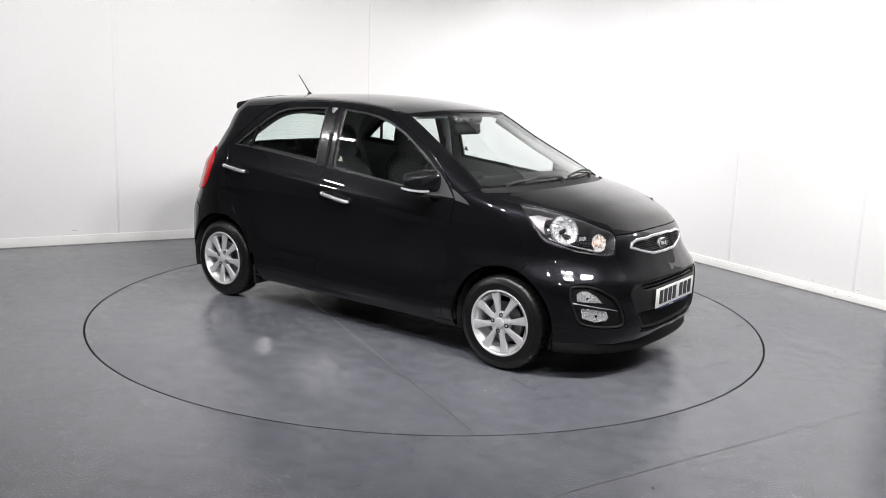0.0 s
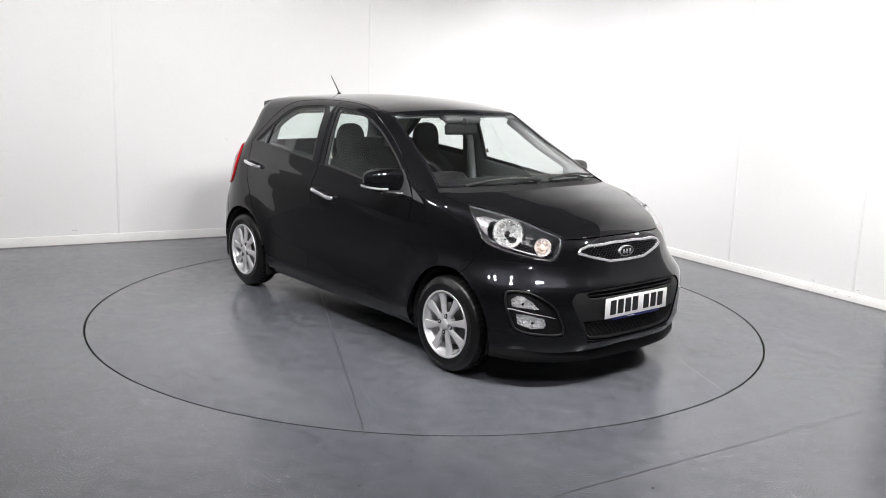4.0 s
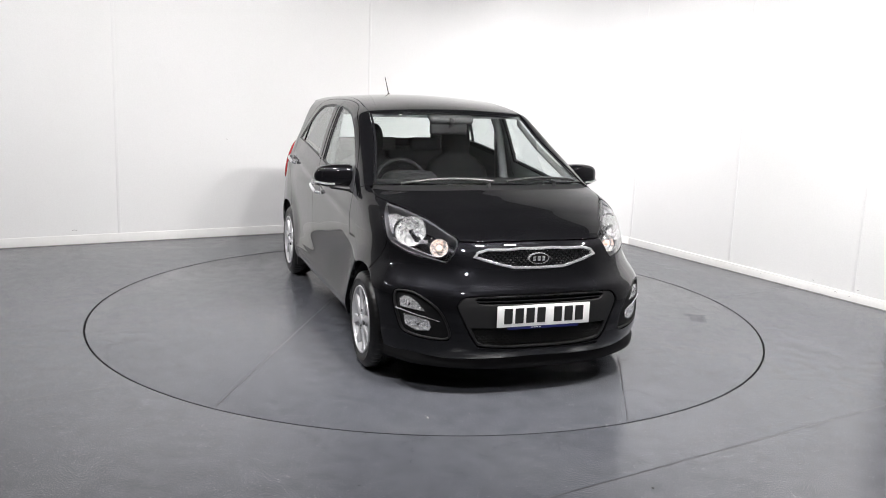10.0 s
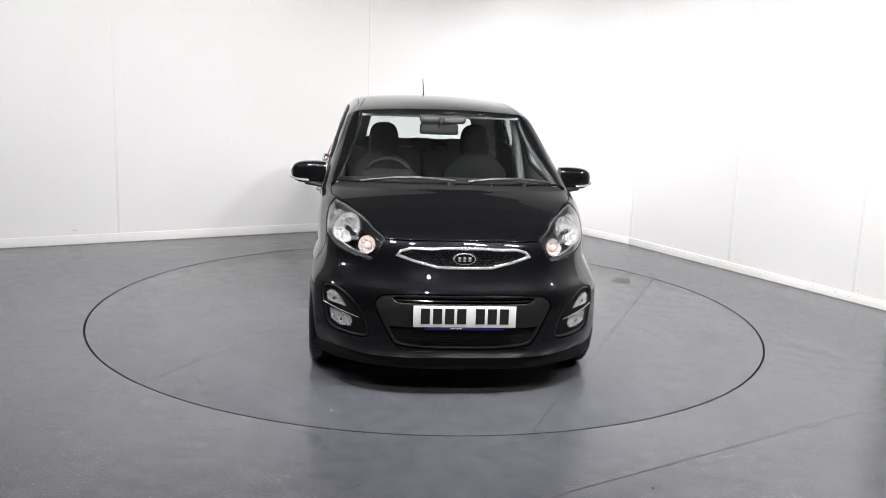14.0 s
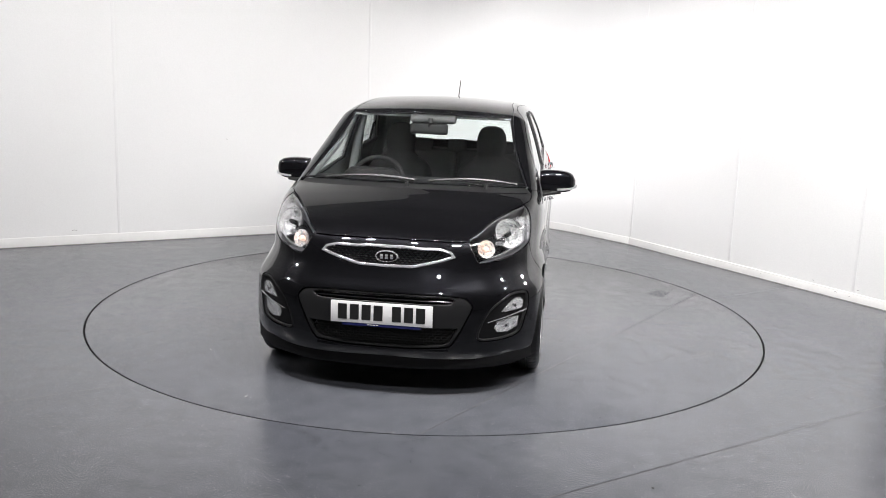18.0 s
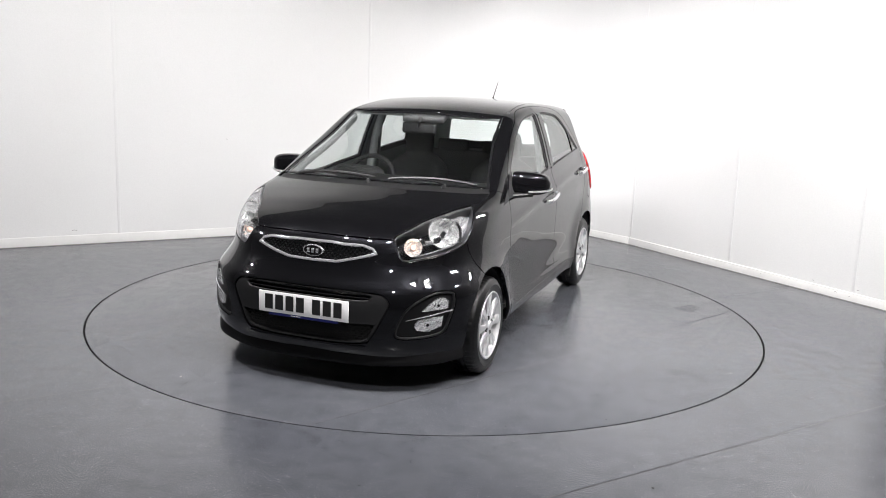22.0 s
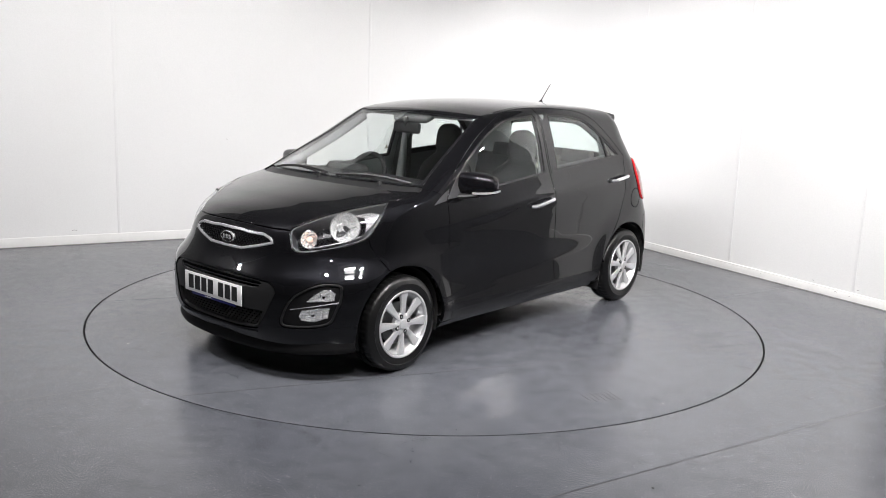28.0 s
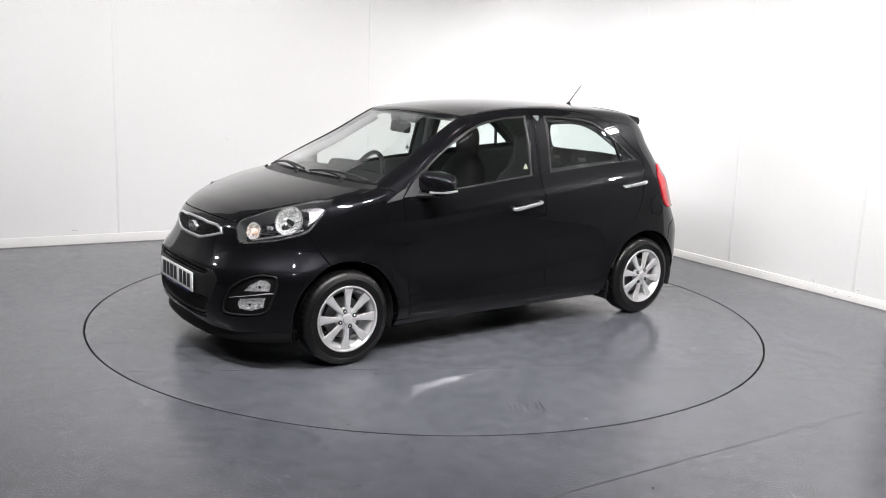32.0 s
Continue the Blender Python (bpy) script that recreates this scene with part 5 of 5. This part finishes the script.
part("cabin_floor", box(2.6, 1.36, .03, .01, pose(-.25, 0, .30)), TRIM, car, "charcoal carpet")
dash_side = [(.87, .970), (.75, .985), (.62, .995), (.50, .985), (.44, .955), (.42, .90), (.45, .80), (.43, .70), (.50, .60), (.60, .50), (.66, .40), (.85, .35), (.90, .80)]
dash_side = smooth_line(dash_side, 3)
n = len(dash_side)
v = [(x, y, z - .010 * (y / .66)**2) for y in (-.665, -.33, 0, .33, .665) for x, z in dash_side]
f = [(k * n + j, k * n + (j + 1) % n, (k + 1) * n + (j + 1) % n, (k + 1) * n + j) for k in range(4) for j in range(n)] + [tuple(range(n)), tuple(range(4 * n, 5 * n))]
dash = part("dashboard", (v, f), DASH, car, "charcoal plastic dashboard", smooth=50)
part("binnacle", loft([(.50, -.335, .95, .09, .19), (.49, -.335, 1.0, .085, .17), (.50, -.335, 1.025, .07, .14), (.51, -.335, 1.03, .04, .10)], 24, 2.6), DASH, dash, "hooded instrument binnacle")
part("centre_stack", box(.16, .28, .42, .03, pose(.50, 0, .72, 0, -14, 0)), TRIM, dash, "charcoal centre stack")
for s in (1, -1):
    part("air_vent", box(.012, .15, .06, .01, pose(.425, .13 * s * 1.2, .90, 0, -10, 0)), SILVER, dash, "silver-edged air vent")
wheel_at = pose(.33, -.335, .915, 0, 0, 0) @ Matrix.Rotation(radians(66), 4, "Y")
steer = new("steering_wheel")
steer.parent = car
steer["label"] = "black three-spoke steering wheel"
ringpts = [(.172 * math.cos(a), .172 * math.sin(a), 0) for a in np.linspace(0, 2 * math.pi, 41)]
part("wheel_rim", tube(ringpts, .0155, 10), DASH, steer, "black leather rim").matrix_basis = wheel_at
part("boss", box(.11, .15, .05, .02, pose(.01, 0, -.01), 3), DASH, steer).matrix_basis = wheel_at
for a in (90, -90, 0):
    part("spoke", box(.13, .035, .02, .008, pose(0, 0, 0, 0, 0, a) @ pose(.105, 0, -.008)), DASH, steer).matrix_basis = wheel_at
part("steering_column", tube([(.36, -.335, .90), (.56, -.335, .80)], .045, 14), DASH, steer)
inside_mirror = new("interior_mirror")
inside_mirror.parent = car
inside_mirror["label"] = "dark rounded interior mirror on the windscreen"
part("shell", box(.035, .25, .072, .03, pose(.270, -.012, 1.272, 0, -6, -6), 4), DASH, inside_mirror)
part("stalk", tube([(.275, -.01, 1.29), (.30, 0, 1.32), (.295, 0, 1.345)], .016, 10), PLASTIC, inside_mirror)
part("glass", box(.003, .215, .048, .02, pose(.2505, -.014, 1.270, 0, -6, -6)), MIRROR, inside_mirror)
part("roof_console", box(.16, .30, .05, .024, pose(.205, .012, 1.352, 0, 22, 0), 4), CONSOLE, car, "grey roof console")
for s in (1, -1):
    part("sun_visor", box(.16, .40, .018, .008, pose(.13, .33 * s, 1.368, 0, 16, 0)), LINER, car, "grey sun visor")
    part("pillar_trim", tube([(-.35, .69 * s, .70), (-.36, .655 * s, .95), (-.36, .62 * s, 1.15), (-.37, .575 * s, 1.38)], .03, 12), LINER, car, "grey inner pillar trim")
    part("seat_belt", box(.05, .004, .62, .001, pose(-.38, .600 * s, 1.07, 5 * s, 4, 0)), PLASTIC, car, "black seat belt")
    tri = [(-.205, .688 * s, 1.055), (-.245, .688 * s, 1.058), (-.225, .683 * s, 1.092)]
    bm = bmesh.new()
    base3 = [bm.verts.new(q) for q in tri]
    bm.faces.new(base3)
    part("security_sticker", bm, STICKER, doors_f[0 if s > 0 else 1], "small pale yellow triangular sticker", smooth=0)

    # inner pillar trim along the windscreen
    v, f = [], []
    for x, y, z in smooth_line(SCREEN_SIDE, 3):
        v += [(x - .020, (y - .002) * s, z - .030), (x - .034, (y - .002) * s, z - .046), (x - .060, (y + .012) * s, z - .078), (x - .068, (y + .030) * s, z - .082), (x - .05, (y + .03) * s, z - .06)]
    for k in range(len(v) // 5 - 1):
        for j in range(5):
            f.append((5 * k + j, 5 * k + (j + 1) % 5, 5 * k + 5 + (j + 1) % 5, 5 * k + 5 + j))
    f += [tuple(range(5)), tuple(range(len(v) - 5, len(v)))]
    part("screen_pillar_trim", (v, f), LINER, car, "grey inner windscreen pillar trim", smooth=50)
    # rear pillar trim, curving in from the door frame to the tailgate
    v = []
    for z, row in ((.97, ((-1.27, .62), (-1.32, .53), (-1.37, .46), (-1.46, .45))), (1.12, ((-1.25, .60), (-1.30, .51), (-1.35, .445), (-1.43, .44))),
                   (1.25, ((-1.17, .575), (-1.22, .49), (-1.28, .425), (-1.38, .41))), (1.34, ((-1.02, .55), (-1.08, .46), (-1.17, .41), (-1.31, .39))), (1.385, ((-.92, .50), (-.98, .42), (-1.08, .37), (-1.28, .35)))):
        v += [(x, y * s, z) for x, y in row]
    f = [(4 * k + j, 4 * k + j + 1, 4 * k + j + 5, 4 * k + j + 4) for k in range(4) for j in range(3)]
    part("rear_pillar_trim", (v, f), LINER, car, "grey inner rear pillar trim", smooth=60)
    edge = at_side((.66, .274), (.3, .277), (-.1, .283), (-.5, .292), (-.80, .305), (-.89, .328)) * (1, s, 1)
    part("lower_door_crease", tube(smooth_line(edge, 5), .0014, 6), PAINT, car, "gloss black crease above the sill")



# ---- what moves: the turntable and the car on it turn together ----
def motions():
    times = [2.0 * i for i in range(17)]
    walk(turntable, [(t, pose(0, 0, 0, 0, 0, heading(t))) for t in times])
    walk(car, [(t, pose(0, 0, 0, 0, 0, heading(t)) @ pose(0, ASIDE, 0)) for t in times])


motions()
